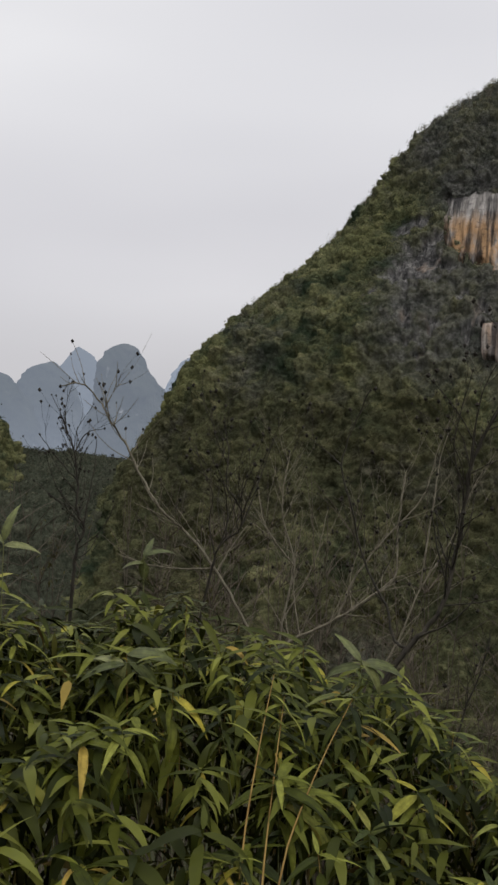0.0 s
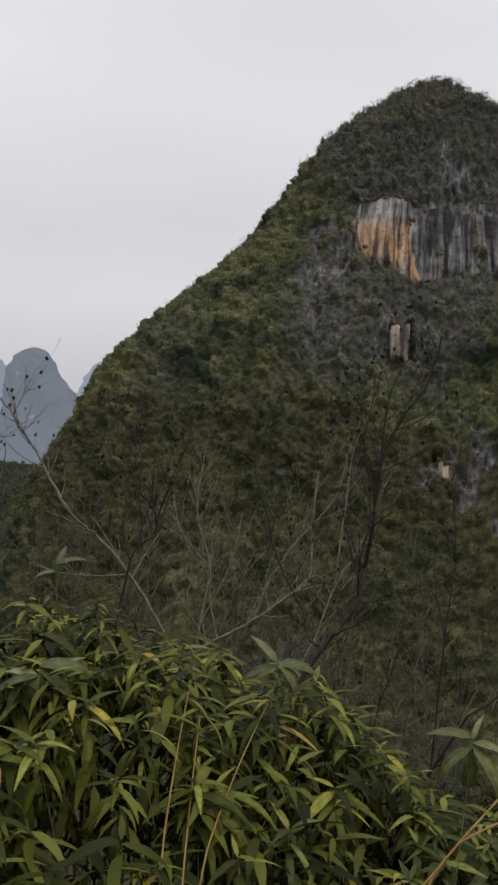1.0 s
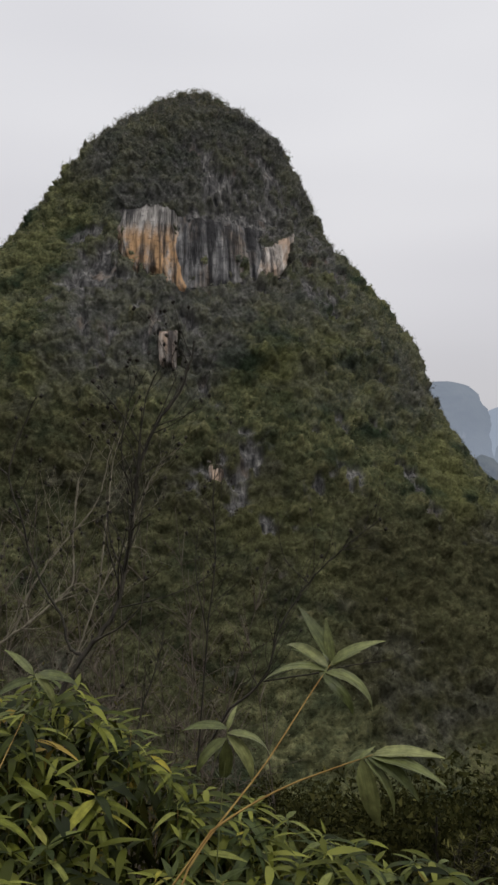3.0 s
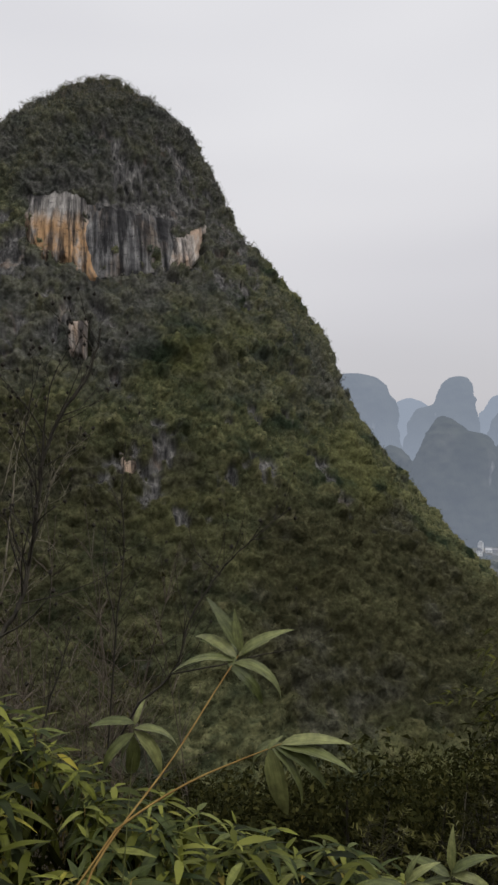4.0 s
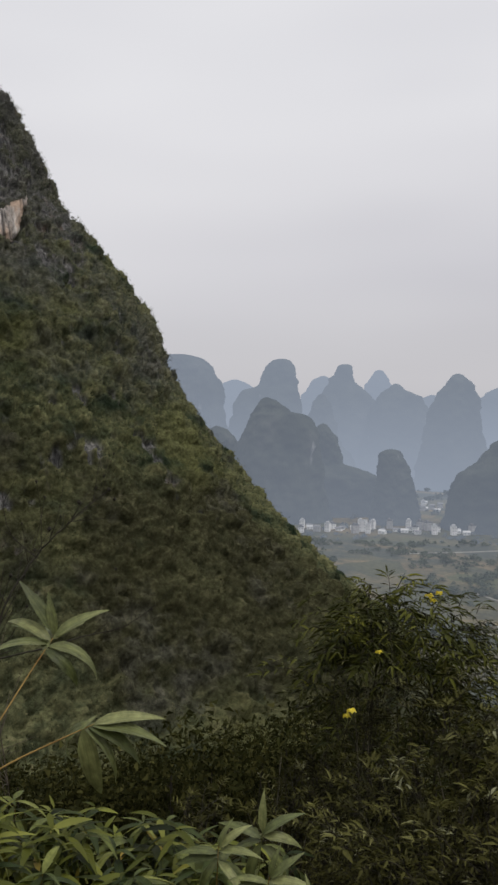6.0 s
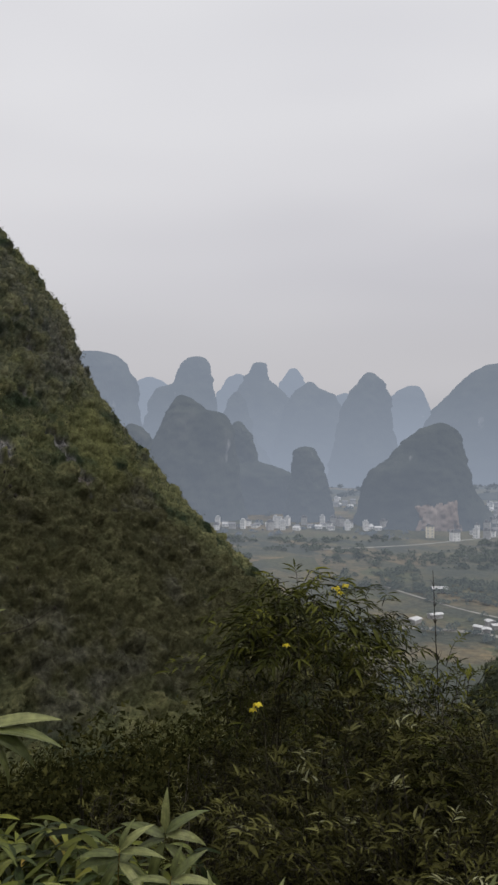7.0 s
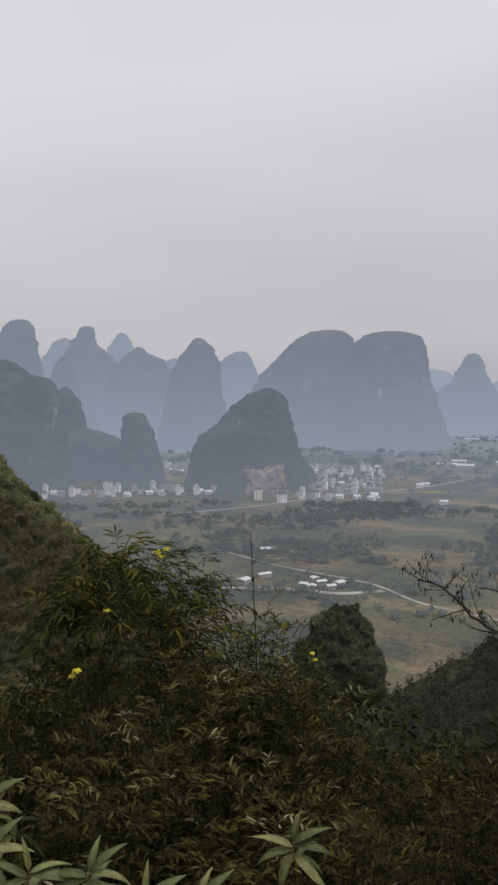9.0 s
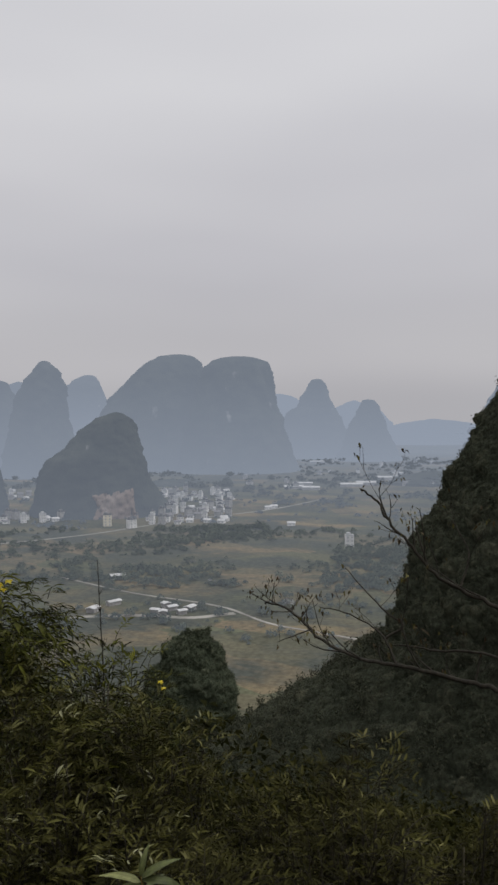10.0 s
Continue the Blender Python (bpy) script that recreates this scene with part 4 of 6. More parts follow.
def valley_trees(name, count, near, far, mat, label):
    spots, sizes = [], []
    while len(spots) < count:
        az, d = -86 + 52 * r_valley.random(), math.sqrt(near ** 2 + (far ** 2 - near ** 2) * r_valley.random())
        p = bearing(az, d)
        if ground_z(p.x, p.y) > VALLEY + 3 or (d < 520 and r_valley.random() > 0.13):
            continue
        if noise.noise(Vector((p.x * 0.011, p.y * 0.011, 5))) + 0.5 * noise.noise(Vector((p.x * 0.05, p.y * 0.05, 2))) < -0.12 + 0.42 * r_valley.random():
            continue
        s = (1.3 + 3.4 * r_valley.random() ** 2) * (1.0 if d < 900 else 1.5)
        spots.append((p.x, p.y, VALLEY + s * 0.4))
        sizes.append(s)
    v, f = clumps_np(np.array(spots), np.array(sizes), r_valley, 90 if far < 1000 else 60, 0.85, 0.22 if far < 1000 else 0.30)
    tagged(part(name, mesh_np(name, v, f), mat), label, "trees", kind="stuff")


# both tree materials have haze put in as glow
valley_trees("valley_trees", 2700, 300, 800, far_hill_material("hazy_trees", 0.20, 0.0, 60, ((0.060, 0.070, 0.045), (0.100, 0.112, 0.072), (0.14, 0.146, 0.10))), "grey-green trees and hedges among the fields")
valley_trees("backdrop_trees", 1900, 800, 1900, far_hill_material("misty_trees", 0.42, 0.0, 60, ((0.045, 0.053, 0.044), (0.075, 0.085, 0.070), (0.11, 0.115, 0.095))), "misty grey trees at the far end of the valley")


def strip(name, line, width, mat, label, category, lift=0.15):
    pts = bend([(x, y, VALLEY + lift) for x, y in line], 8)
    v = []
    for i, p in enumerate(pts):
        d = (pts[min(i + 1, len(pts) - 1)] - pts[max(i - 1, 0)]).normalized()
        side = Vector((-d.y, d.x, 0)) * width * 0.5 * (1 + 0.25 * noise.noise(p * 0.05))
        v += [tuple(p + side), tuple(p - side), tuple(p + side * 1.1 - Vector((0, 0, 0.6))), tuple(p - side * 1.1 - Vector((0, 0, 0.6)))]
    f = []
    for i in range(len(pts) - 1):
        a, b = 4 * i, 4 * i + 4
        f += [(a, a + 1, b + 1, b), (a + 2, a, b, b + 2), (a + 1, a + 3, b + 3, b + 1)]
    return tagged(part(name, mesh_np(name, v, f), mat), label, category, kind="structure")


strip("road", [(330, 60), (389, 92), (398, 120), (405, 150), (430, 190), (445, 260), (470, 330)], 2.2, ROAD_PALE, "narrow pale concrete lane between fields", "road")
strip("road", [(380, 262), (392, 240), (399, 222), (402, 200), (420, 180)], 5.0, ROAD_PALE, "pale lane past the farm sheds", "road")
strip("road", [(560, 470), (640, 420), (700, 400), (760, 380), (860, 330), (1000, 300)], 4.0, ROAD_PALE, "pale village road", "road")


def box_np(x0, x1, y0, y1, z0, z1):
    v = np.array([(x, y, z) for z in (z0, z1) for y in (y0, y1) for x in (x0, x1)], float)
    return v, np.array([(0, 2, 3, 1), (4, 5, 7, 6), (0, 1, 5, 4), (2, 6, 7, 3), (0, 4, 6, 2), (1, 3, 7, 5)])


def gable_np(w, d, z, rise, over=0.5, thick=0.25):
    chunks = []
    for s in (-1, 1):
        a = np.array([(-w / 2 - over, s * (d / 2 + over), z - 0.2), (w / 2 + over, s * (d / 2 + over), z - 0.2), (w / 2 + over, 0, z + rise), (-w / 2 - over, 0, z + rise)])
        v = np.concatenate([a, a + (0, 0, thick)])
        chunks.append((v, np.array([(0, 3, 2, 1), (4, 5, 6, 7), (0, 1, 5, 4), (1, 2, 6, 5), (2, 3, 7, 6), (3, 0, 4, 7)])))
    return join_np(chunks)


def house(w, d, storeys, flat, wall_mat, roof_mat, label):
    """A village house: walls, a roof (flat with a parapet and stair head, or a gable) and the windows of its front."""
    h = 2.8 * storeys
    body = new("house")
    w, d = 0.72 * w, 0.72 * d
    tagged(body, label, "house", "village houses")
    wall = part("wall", mesh_np("wall", *box_np(-w / 2, w / 2, -d / 2, d / 2, 0, h)), wall_mat, body)
    if flat:
        ps = [box_np(-w / 2 - 0.15, w / 2 + 0.15, -d / 2 - 0.15, -d / 2 + 0.15, h, h + 0.9), box_np(-w / 2 - 0.15, w / 2 + 0.15, d / 2 - 0.15, d / 2 + 0.15, h, h + 0.9),
              box_np(-w / 2 - 0.15, -w / 2 + 0.15, -d / 2 + 0.15, d / 2 - 0.15, h, h + 0.9), box_np(w / 2 - 0.15, w / 2 + 0.15, -d / 2 + 0.15, d / 2 - 0.15, h, h + 0.9),
              box_np(-w / 2 + 1, -w / 2 + 4, -d / 4, d / 4, h + 0.01, h + 2.6)]
        part("roof", mesh_np("roof", *join_np(ps)), roof_mat, body)
    else:
        part("roof", mesh_np("roof", *gable_np(w, d, h, d * 0.28)), roof_mat, body)
    pane = mesh_np("window", *box_np(-0.6, 0.6, -0.06, 0.06, 0, 1.3))
    pane.materials.append(WINDOW_HAZED)
    n = max(2, int(w / 3.2))
    for s in range(storeys):
        for k in range(n):
            o = part("window", pane, None, body)
            o.location = (-w / 2 + w * (k + 0.5) / n, -d / 2, 2.9 * s + 0.8)
    return body


KINDS = [house(8, 8, 2, True, PLASTER, ROOF_GREY, "white plastered two-storey village house"), house(10, 7, 2, False, PLASTER_GREY, ROOF_GREY, "grey two-storey house with a tiled gable"),
         house(7, 8, 3, True, PLASTER, ROOF_PALE, "tall white plastered village house"), house(10, 7, 1, False, PLASTER, ROOF_PALE, "white house under a pale sheet roof"),
         house(9, 8, 3, True, PLASTER_GREY, ROOF_GREY, "bare grey three-storey village house"), house(9, 6, 1, False, PLASTER, ROOF_GREY, "low white farmhouse with a tiled gable")]


def stand(az, d, turn=0.0):
    return Matrix.Translation(bearing(az, d, VALLEY - 0.1)) @ Matrix.Rotation(radians(az + turn), 4, "Z")


r_house = np.random.default_rng(31)
placed, used = [], set()


def put_house(kind, az, d, turn):
    p = bearing(az, d)
    if any((p - q).length < 9.5 for q in placed):
        return
    placed.append(p)
    m = stand(az, d, turn)
    if kind not in used:
        used.add(kind)
        KINDS[kind].matrix_basis = m
    else:
        copy_thing(KINDS[kind], m)


for i in range(70):   # the row of houses along the foot of the dark hill
    put_house(int(r_house.integers(6)), -43.2 - 12.0 * r_house.random(), 862 + 50 * r_house.random(), r_house.normal() * 22)
for i in range(150):   # the village beside the quarried hill
    az = -60.9 - 5.8 * r_house.random() ** 1.3
    put_house(int(r_house.integers(6)), az, 815 + 330 * r_house.random(), r_house.normal() * 25)
for i in range(40):   # scattered farms
    put_house(int(r_house.integers(6)), -66.5 - 14.0 * r_house.random(), 1150 + 650 * r_house.random(), r_house.normal() * 30)
for i in range(9):
    put_house(int(r_house.integers(1, 4)), -51.4 - 1.6 * r_house.random(), 1080 + 120 * r_house.random(), 10)
for az, d in ((-70.8, 800), (-69.2, 930), (-69.6, 940)):
    put_house(3, az, d, 15)

cream = house(11, 9, 4, True, PLASTER_CREAM, ROOF_GREY, "cream four-storey house standing alone")
cream.matrix_basis = stand(-58.05, 818, 4)
white = house(11, 9, 3, True, PLASTER, ROOF_GREY, "white three-storey house with a blank end wall")
white.matrix_basis = stand(-59.7, 800, 30)
tower = house(9, 9, 4, True, PLASTER, ROOF_PALE, "tall narrow white house among trees")
tower.matrix_basis = stand(-74.85, 668, 10)
big = house(13, 10, 4, True, PLASTER, ROOF_PALE, "large white four-storey house in the village row")
big.matrix_basis = stand(-47.6, 880, -6)


def shed(w, d, h, az, dist, turn):
    s = new("shed")
    w = w * 0.8
    tagged(s, "long low shed under a pale sheet roof", "shed", "farm sheds")
    part("wall", mesh_np("wall", *box_np(-w / 2, w / 2, -d / 2, d / 2, 0, h)), PLASTER_GREY, s)
    part("roof", mesh_np("roof", *gable_np(w, d, h, d * 0.12)), ROOF_PALE, s)
    s.matrix_basis = stand(az, dist, turn * 3.0 if dist < 500 else turn)
    return s


for row in ((34, 12, 4, -71.0, 1165, 6), (30, 12, 4, -72.2, 1150, -4), (26, 10, 4, -71.8, 1215, 3), (40, 14, 4, -75.0, 1200, 4), (36, 14, 4, -76.0, 1230, 2), (34, 14, 4, -77.2, 1320, 0), (30, 12, 4, -68.0, 1600, 5),
            (36, 14, 4, -72.6, 1700, 5), (9, 5, 2.5, -57.0, 472, 20), (10, 4, 2.5, -58.4, 486, 12), (6, 4, 2.5, -61.3, 462, -10), (5, 4, 3, -61.8, 455, 30), (7, 4, 2.5, -62.4, 468, 10), (6, 4, 2.5, -63.1, 458, 8), (8, 4, 2.5, -63.7, 466, 20), (5, 4, 3, -62.0, 474, -20), (12, 6, 3, -58.7, 560, 10)):
    shed(*row)

# ---------------------------------------------------------------- undergrowth on the slope below the path
r_slope = np.random.default_rng(14)
spots, sizes = [], []
while len(spots) < 2600:
    az, d = -100 + 135 * r_slope.random(), 5.5 + 140 * r_slope.random() ** 1.8
    p = bearing(az, d)
    s = (0.25 + 0.5 * r_slope.random()) * (0.7 + d / 30)
    spots.append((p.x, p.y, ground_z(p.x, p.y) + 0.3 * s))
    sizes.append(min(s, 2.6))
v, f = clumps_np(np.array(spots), np.array(sizes), r_slope, 70, 0.9, 0.14)
tagged(part("undergrowth", mesh_np("undergrowth", v, f), DARK_WOOD_LEAVES), "dense dark scrub on the falling slope", "shrubs", kind="stuff")


def slope_tree(az, d, top_el, wide, seed):
    """A dark bushy tree below the path, added for the gully's shade: a forked trunk and a crown of loose clumps."""
    r, rn = random.Random(seed), np.random.default_rng(seed)
    base = bearing(az, d)
    base.z = ground_z(base.x, base.y) - 0.2
    tree = new("slope_tree")
    tree.location = base
    tagged(tree, "dark bushy tree added to fill the shaded gully", "tree", "trees in the gully")
    h = EYE + d * math.tan(radians(top_el)) - base.z
    trunk, tops = [tube_np([(0, 0, 0), (0.1, 0.05, h * 0.5), (0, 0.1, h * 0.85)], [0.09, 0.06, 0.02], 6)], []
    for k in range(24):
        a, u = r.uniform(0, 6.28), r.random() ** 0.7
        q = Vector((math.cos(a) * wide * (1.05 - 0.6 * u) * r.uniform(0.4, 1), math.sin(a) * wide * (1.05 - 0.6 * u) * r.uniform(0.4, 1), h * (0.35 + 0.6 * u)))
        trunk.append(tube_np([(0.05, 0.03, h * 0.3), q * 0.6 + Vector((0, 0, h * 0.1)), q], [0.03, 0.02, 0.008], 4))
        tops.append(tuple(q))
    v, f = join_np([t for t in trunk[:1]])
    part("trunk", mesh_np("trunk", v, f, True), BARK_DARK, tree)
    v, f = join_np(trunk[1:])
    part("branchwork", mesh_np("branchwork", v, f, True), BARK_DARK, tree, kind="stuff")
    v, f = clumps_np(np.array(tops), wide * (0.32 + 0.3 * rn.random(len(tops))), rn, 230, 0.8, 0.065)
    part("crown", mesh_np("crown", v, f), GULLY_LEAF, tree, kind="stuff")


for k in range(30):
    az = -13.0 - 36.0 * (k + 0.5 * math.sin(k * 7.1)) / 30
    slope_tree(az, 10.5 + 3.0 * math.sin(k * 2.7), float(np.interp(az, [-49, -40, -30, -20, -13], [-19.0, -20.5, -21.5, -22.0, -20.0])) + 1.3 * math.sin(k * 4.3), 0.95 + 0.3 * math.sin(k * 1.9), 700 + k)
# more added trees, a dark backing behind the shrubs
for k in range(20):
    az = -50.0 - 36.0 * (k + 0.5 * math.sin(k * 5.3)) / 20
    slope_tree(az, 7.5 + 1.6 * math.sin(k * 2.1), float(np.interp(az, [-86, -74, -66, -62, -50], [-26.0, -26.0, -23.5, -20.0, -19.0])) + 0.9 * math.sin(k * 4.3), 0.75 + 0.2 * math.sin(k * 1.9), 800 + k)


# ---------------------------------------------------------------- bamboo beside the path
def rooted(az, d, down=0.1):
    p = bearing(az, d)
    p.z = ground_z(p.x, p.y) - down
    return p


def leaf_np(length, width, droop, fold, steps=6, twist=0.0):
    """A lance-shaped blade along +y, folded along its midrib and arching down."""
    v, f = [], []
    y = z = 0.0
    for i in range(steps + 1):
        t = i / steps
        w = width * (0.5 * min(1.0, t / 0.22) ** 0.7 * min(1.0, (1 - t) / 0.5) ** 0.85 + 0.02) if 0 < t < 1 else width * 0.03
        a = -droop * t
        if i:
            y += math.cos(a) * length / steps
            z += math.sin(a) * length / steps
        tw = twist * t
        c, s = math.cos(tw), math.sin(tw)
        up = fold * w
        v += [(-w * c - up * s, y, z + up * c - w * s), (0, y, z), (w * c - up * s, y, z + up * c + w * s)]
    for i in range(steps):
        a = 3 * i
        f += [(a, a + 1, a + 4, a + 3), (a + 1, a + 2, a + 5, a + 4)]
    return np.array(v), np.array(f)


r_b = random.Random(41)
LEAVES, GREY_LEAVES, PALE_LEAVES = [], [], []
for k in range(14):
    v, f = leaf_np(1.0, 0.14 + 0.07 * r_b.random(), 0.25 + 1.75 * (k / 13), 0.12 + 0.25 * r_b.random(), 8, r_b.uniform(-0.45, 0.45))
    me = mesh_np("leaf", v, f, True)
    me.materials.append(BAMBOO_LEAF)
    LEAVES.append(me)
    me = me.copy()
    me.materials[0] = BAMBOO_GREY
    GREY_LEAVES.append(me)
    v, f = leaf_np(1.0, 0.17 + 0.05 * r_b.random(), 0.35 + 1.9 * (k / 13), 0.22, 9, r_b.uniform(-0.4, 0.4))
    me = mesh_np("leaf", v, f, True)
    me.materials.append(BAMBOO_PALE)
    PALE_LEAVES.append(me)


def set_leaf(parent, me, at, way, size, lean=0.0, face=(0, 0, 1)):
    """Hang one leaf at a place, pointing along way, its face as level as it can be."""
    way = way.normalized()
    side = way.cross(Vector(face))
    if side.length < 0.1:
        side = Vector((1, 0, 0))
    side.normalize()
    nrm = side.cross(way)
    m = Matrix((side, way, nrm)).transposed().to_4x4()
    ob = part("leaf", me, None, parent)
    ob.matrix_basis = Matrix.Translation(at) @ m @ Matrix.Rotation(lean, 4, "Y") @ Matrix.Scale(size, 4)
    return ob


def spray(joint, way_down, leaves, size, tip, r):
    """The leaves of one shoot: where each is set, its way, its curl, its length and its lean. They spread flat and hang towards the open side."""
    turn = r.uniform(0, 6.28)
    open_side = Vector((-tip[0], -tip[1], 0)).normalized()
    for k in range(leaves):
        u = k / max(1, leaves - 1)
        a = turn + k * 2.4 + r.uniform(-0.35, 0.35)
        at = joint + way_down * (0.11 * u * u)
        way = Vector((math.cos(a), math.sin(a), 0)) + open_side * 0.35
        way = way.normalized() + Vector((0, 0, 0.45 - 0.85 * u + r.uniform(-0.3, 0.25)))
        yield at, way, min(13, max(0, int(2.5 + 5 * u + r.uniform(-2.5, 3.5)))), size * r.uniform(0.7, 1.25) * (0.7 if u < 0.12 else 1.0), r.uniform(-0.35, 0.35)


def bamboo(tip, root, leaves, size, label, straw=0.3, via=None, fan=None):
    """One shoot: a thin jointed culm, and leaves fanned out from its last joints.
    fan: leaves given one by one as right, up, away and length, seen from the path."""
    base = Vector((root[0], root[1], ground_z(root[0], root[1]) - 0.05))
    tip = Vector(tip)
    plant = new("bamboo_shoot")
    plant.location = base
    tagged(plant, label, "bamboo", "bamboo beside the path")
    top = tip - base
    # leaf colours mix: yellower to the left, grey-green with shade painted in to the right
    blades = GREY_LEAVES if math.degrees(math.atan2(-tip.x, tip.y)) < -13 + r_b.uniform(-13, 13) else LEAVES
    if fan:   # lone shoots out in the light are paler
        blades = PALE_LEAVES
    if via:
        line = bend([Vector((0, 0, 0))] + [Vector(q) - base for q in via] + [top], 5)
    else:
        mid = top * 0.55 + Vector((r_b.uniform(-0.08, 0.08), r_b.uniform(-0.08, 0.08), 0.12))
        line = bend([Vector((0, 0, 0)), mid, top], 6)
    rad = [0.0029 * (1 - 0.6 * i / (len(line) - 1)) for i in range(len(line))]
    v, f = tube_np(line, rad, 5)
    part("culm", mesh_np("culm", v, f, True), CULM if r_b.random() < straw else CULM_GREEN, plant)
    i = len(line) - 1
    way_down = (line[i - 1] - line[i]).normalized()
    if fan:
        bear = math.degrees(math.atan2(-tip.x, tip.y))
        right, away = bearing(bear - 90, 1.0), bearing(bear, 1.0)
        for k, (x, z, y, ln, *curl) in enumerate(fan):
            j = min(13, max(0, int((1.2 * curl[0] - 0.25) / 0.135))) if curl else min(13, max(0, int(5.0 + 3.5 * (0.4 - z) + r_b.uniform(-2, 2))))
            set_leaf(plant, blades[j], line[i] + way_down * 0.006 * k, right * x + away * y * 0.7 + Vector((0, 0, z)), 0.96 * ln, r_b.uniform(-0.25, 0.25), Vector((0, 0, 0.9)) - away * 0.45)
        return plant
    for at, way, j, grow_to, lean in spray(line[i], way_down, leaves, size, tip, r_b):
        set_leaf(plant, blades[j], at, way, grow_to, lean)
    return plant


# where the top of the thicket runs: bearing, height angle, taken at two and a half metres
RIDGE_AZ = [-66, -50, -41, -33, -25, -17, -13, -10, -3, 1, 8, 17, 28]
RIDGE_EL = [-34.5, -30.8, -26.6, -25.2, -23.2, -19.5, -16.0, -14.0, -12.2, -10.4, -8.7, -7.3, -6.0]


def thicket_z(az, d):
    top = EYE + 2.5 * math.tan(radians(float(np.interp(az, RIDGE_AZ, RIDGE_EL))))
    if d < 2.5:
        return top - 0.36 * (2.5 - d) - 0.10 * max(0.0, 1.7 - d)
    return top - 0.42 * (d - 2.5)


def hollow(p):
    """How deep the canopy opens at a place: the shoots stand in tufts with dim hollows between them."""
    return max(0.0, noise.noise(Vector((p.x * 1.9, p.y * 1.9, 3.3))) + 0.5 * noise.noise(Vector((p.x * 4.5, p.y * 4.5, 8.1))) + 0.02)


LABELS = ("bamboo shoot with long drooping green leaves", "leafy bamboo shoot with a fan of arched leaves")
count = 0
while count < 318:
    az, d = r_b.uniform(-63, 27), math.sqrt(r_b.uniform(1.2 ** 2, 3.0 ** 2))
    if az < -44 and d > 2.35 + (az + 44) * 0.03:
        continue
    p = bearing(az, d)
    sink = r_b.random() ** 1.6 * 0.22 + 0.30 * hollow(p)
    z = thicket_z(az, d) - sink + r_b.uniform(-0.05, 0.02)
    root = bearing(az + r_b.uniform(-7, 7), max(1.15, d + r_b.uniform(-0.25, 0.5)))
    bamboo((p.x, p.y, z), root, r_b.randint(10, 15), r_b.uniform(0.09, 0.138) * (1.25 if az < -20 else 1.0), LABELS[count % 2], straw=0.35)
    count += 1

# straw-coloured culms that lean out over the canopy
for az, d, over, lean in ((-2.5, 2.2, 0.01, 1.5), (-3.3, 2.15, 0.0, 0.9), (-8.0, 2.2, 0.03, 4.0), (-17.0, 2.0, 0.04, 5.0), (-19.5, 1.95, 0.05, 6.0), (-21.5, 2.1, 0.04, 4.0), (-25.5, 1.95, 0.04, 6.0)):
    tip, mid, low = (bearing(az + lean * u, d - 0.45 * u) for u in (0.0, 0.5, 1.0))
    tip.z, mid.z, low.z = (thicket_z(az + lean * u, d - 0.45 * u) + over - 0.07 * u for u in (0.0, 0.5, 1.0))
    bamboo(tip, bearing(az + lean * 1.5, max(1.15, d - 0.75)), 7, 0.10, "thin straw-coloured bamboo culm leaning over the leaves", 1.0, [low, mid])

# shoots that stand out of the thicket
bamboo(sight(-29.0, -14.1, 2.21), rooted(-14.7, 1.60), 8, 0.15, "tall straw-stemmed bamboo shoot with a star of leaves", 1.0,
       [sight(-19.5, -26.7, 1.82), sight(-24.6, -20.6, 2.00), sight(-28.1, -15.4, 2.17)],
       [(-0.46, 0.89, 0.1, 0.172, 0.3), (-0.15, 1.0, 0.2, 0.118, 0.25), (0.80, 0.72, -0.1, 0.165, 0.55), (0.72, 0.50, 0.3, 0.10, 0.5), (-0.70, 0.80, 0.1, 0.165, 1.0), (-0.62, 0.62, 0.3, 0.12, 0.6),
        (-0.90, 0.45, -0.3, 0.180, 0.95), (0.80, 0.20, -0.4, 0.185, 1.35), (0.75, -0.30, -0.3, 0.09, 0.5), (0.55, -0.10, -0.7, 0.160, 1.5), (0.1, 0.6, 0.8, 0.12, 0.6)])
bamboo(sight(-32.1, -19.8, 1.89), rooted(-15.9, 1.60), 8, 0.17, "bamboo shoot with an umbrella of hanging leaves", 1.0,
       [sight(-21.2, -24.6, 1.70), sight(-26.6, -21.8, 1.81), sight(-29.6, -20.7, 1.86)],
       [(-1.0, 0.15, -0.1, 0.145, 1.9), (0.95, 0.28, 0.1, 0.165, 0.5), (1.0, 0.08, -0.2, 0.180, 0.55), (0.75, -0.05, -0.3, 0.155, 0.9), (0.45, -0.20, -0.3, 0.150, 1.1), (0.12, -0.45, -0.3, 0.185, 0.9),
        (0.5, 0.5, 0.3, 0.05, 0.5)])
bamboo(sight(-21.8, -18.5, 2.16), rooted(-20.8, 2.10), 8, 0.15, "bamboo shoot with dark drooping lower leaves", 0.3, None,
       [(-0.9, 0.3, 0.1, 0.13), (0.2, 0.8, 0.2, 0.08), (0.95, 0.1, 0.1, 0.16), (0.75, -0.5, -0.2, 0.17), (-0.6, -0.2, -0.4, 0.15), (0.0, -0.8, -0.3, 0.17), (1.0, -0.2, 0.5, 0.15), (-0.8, -0.5, 0.2, 0.12)])
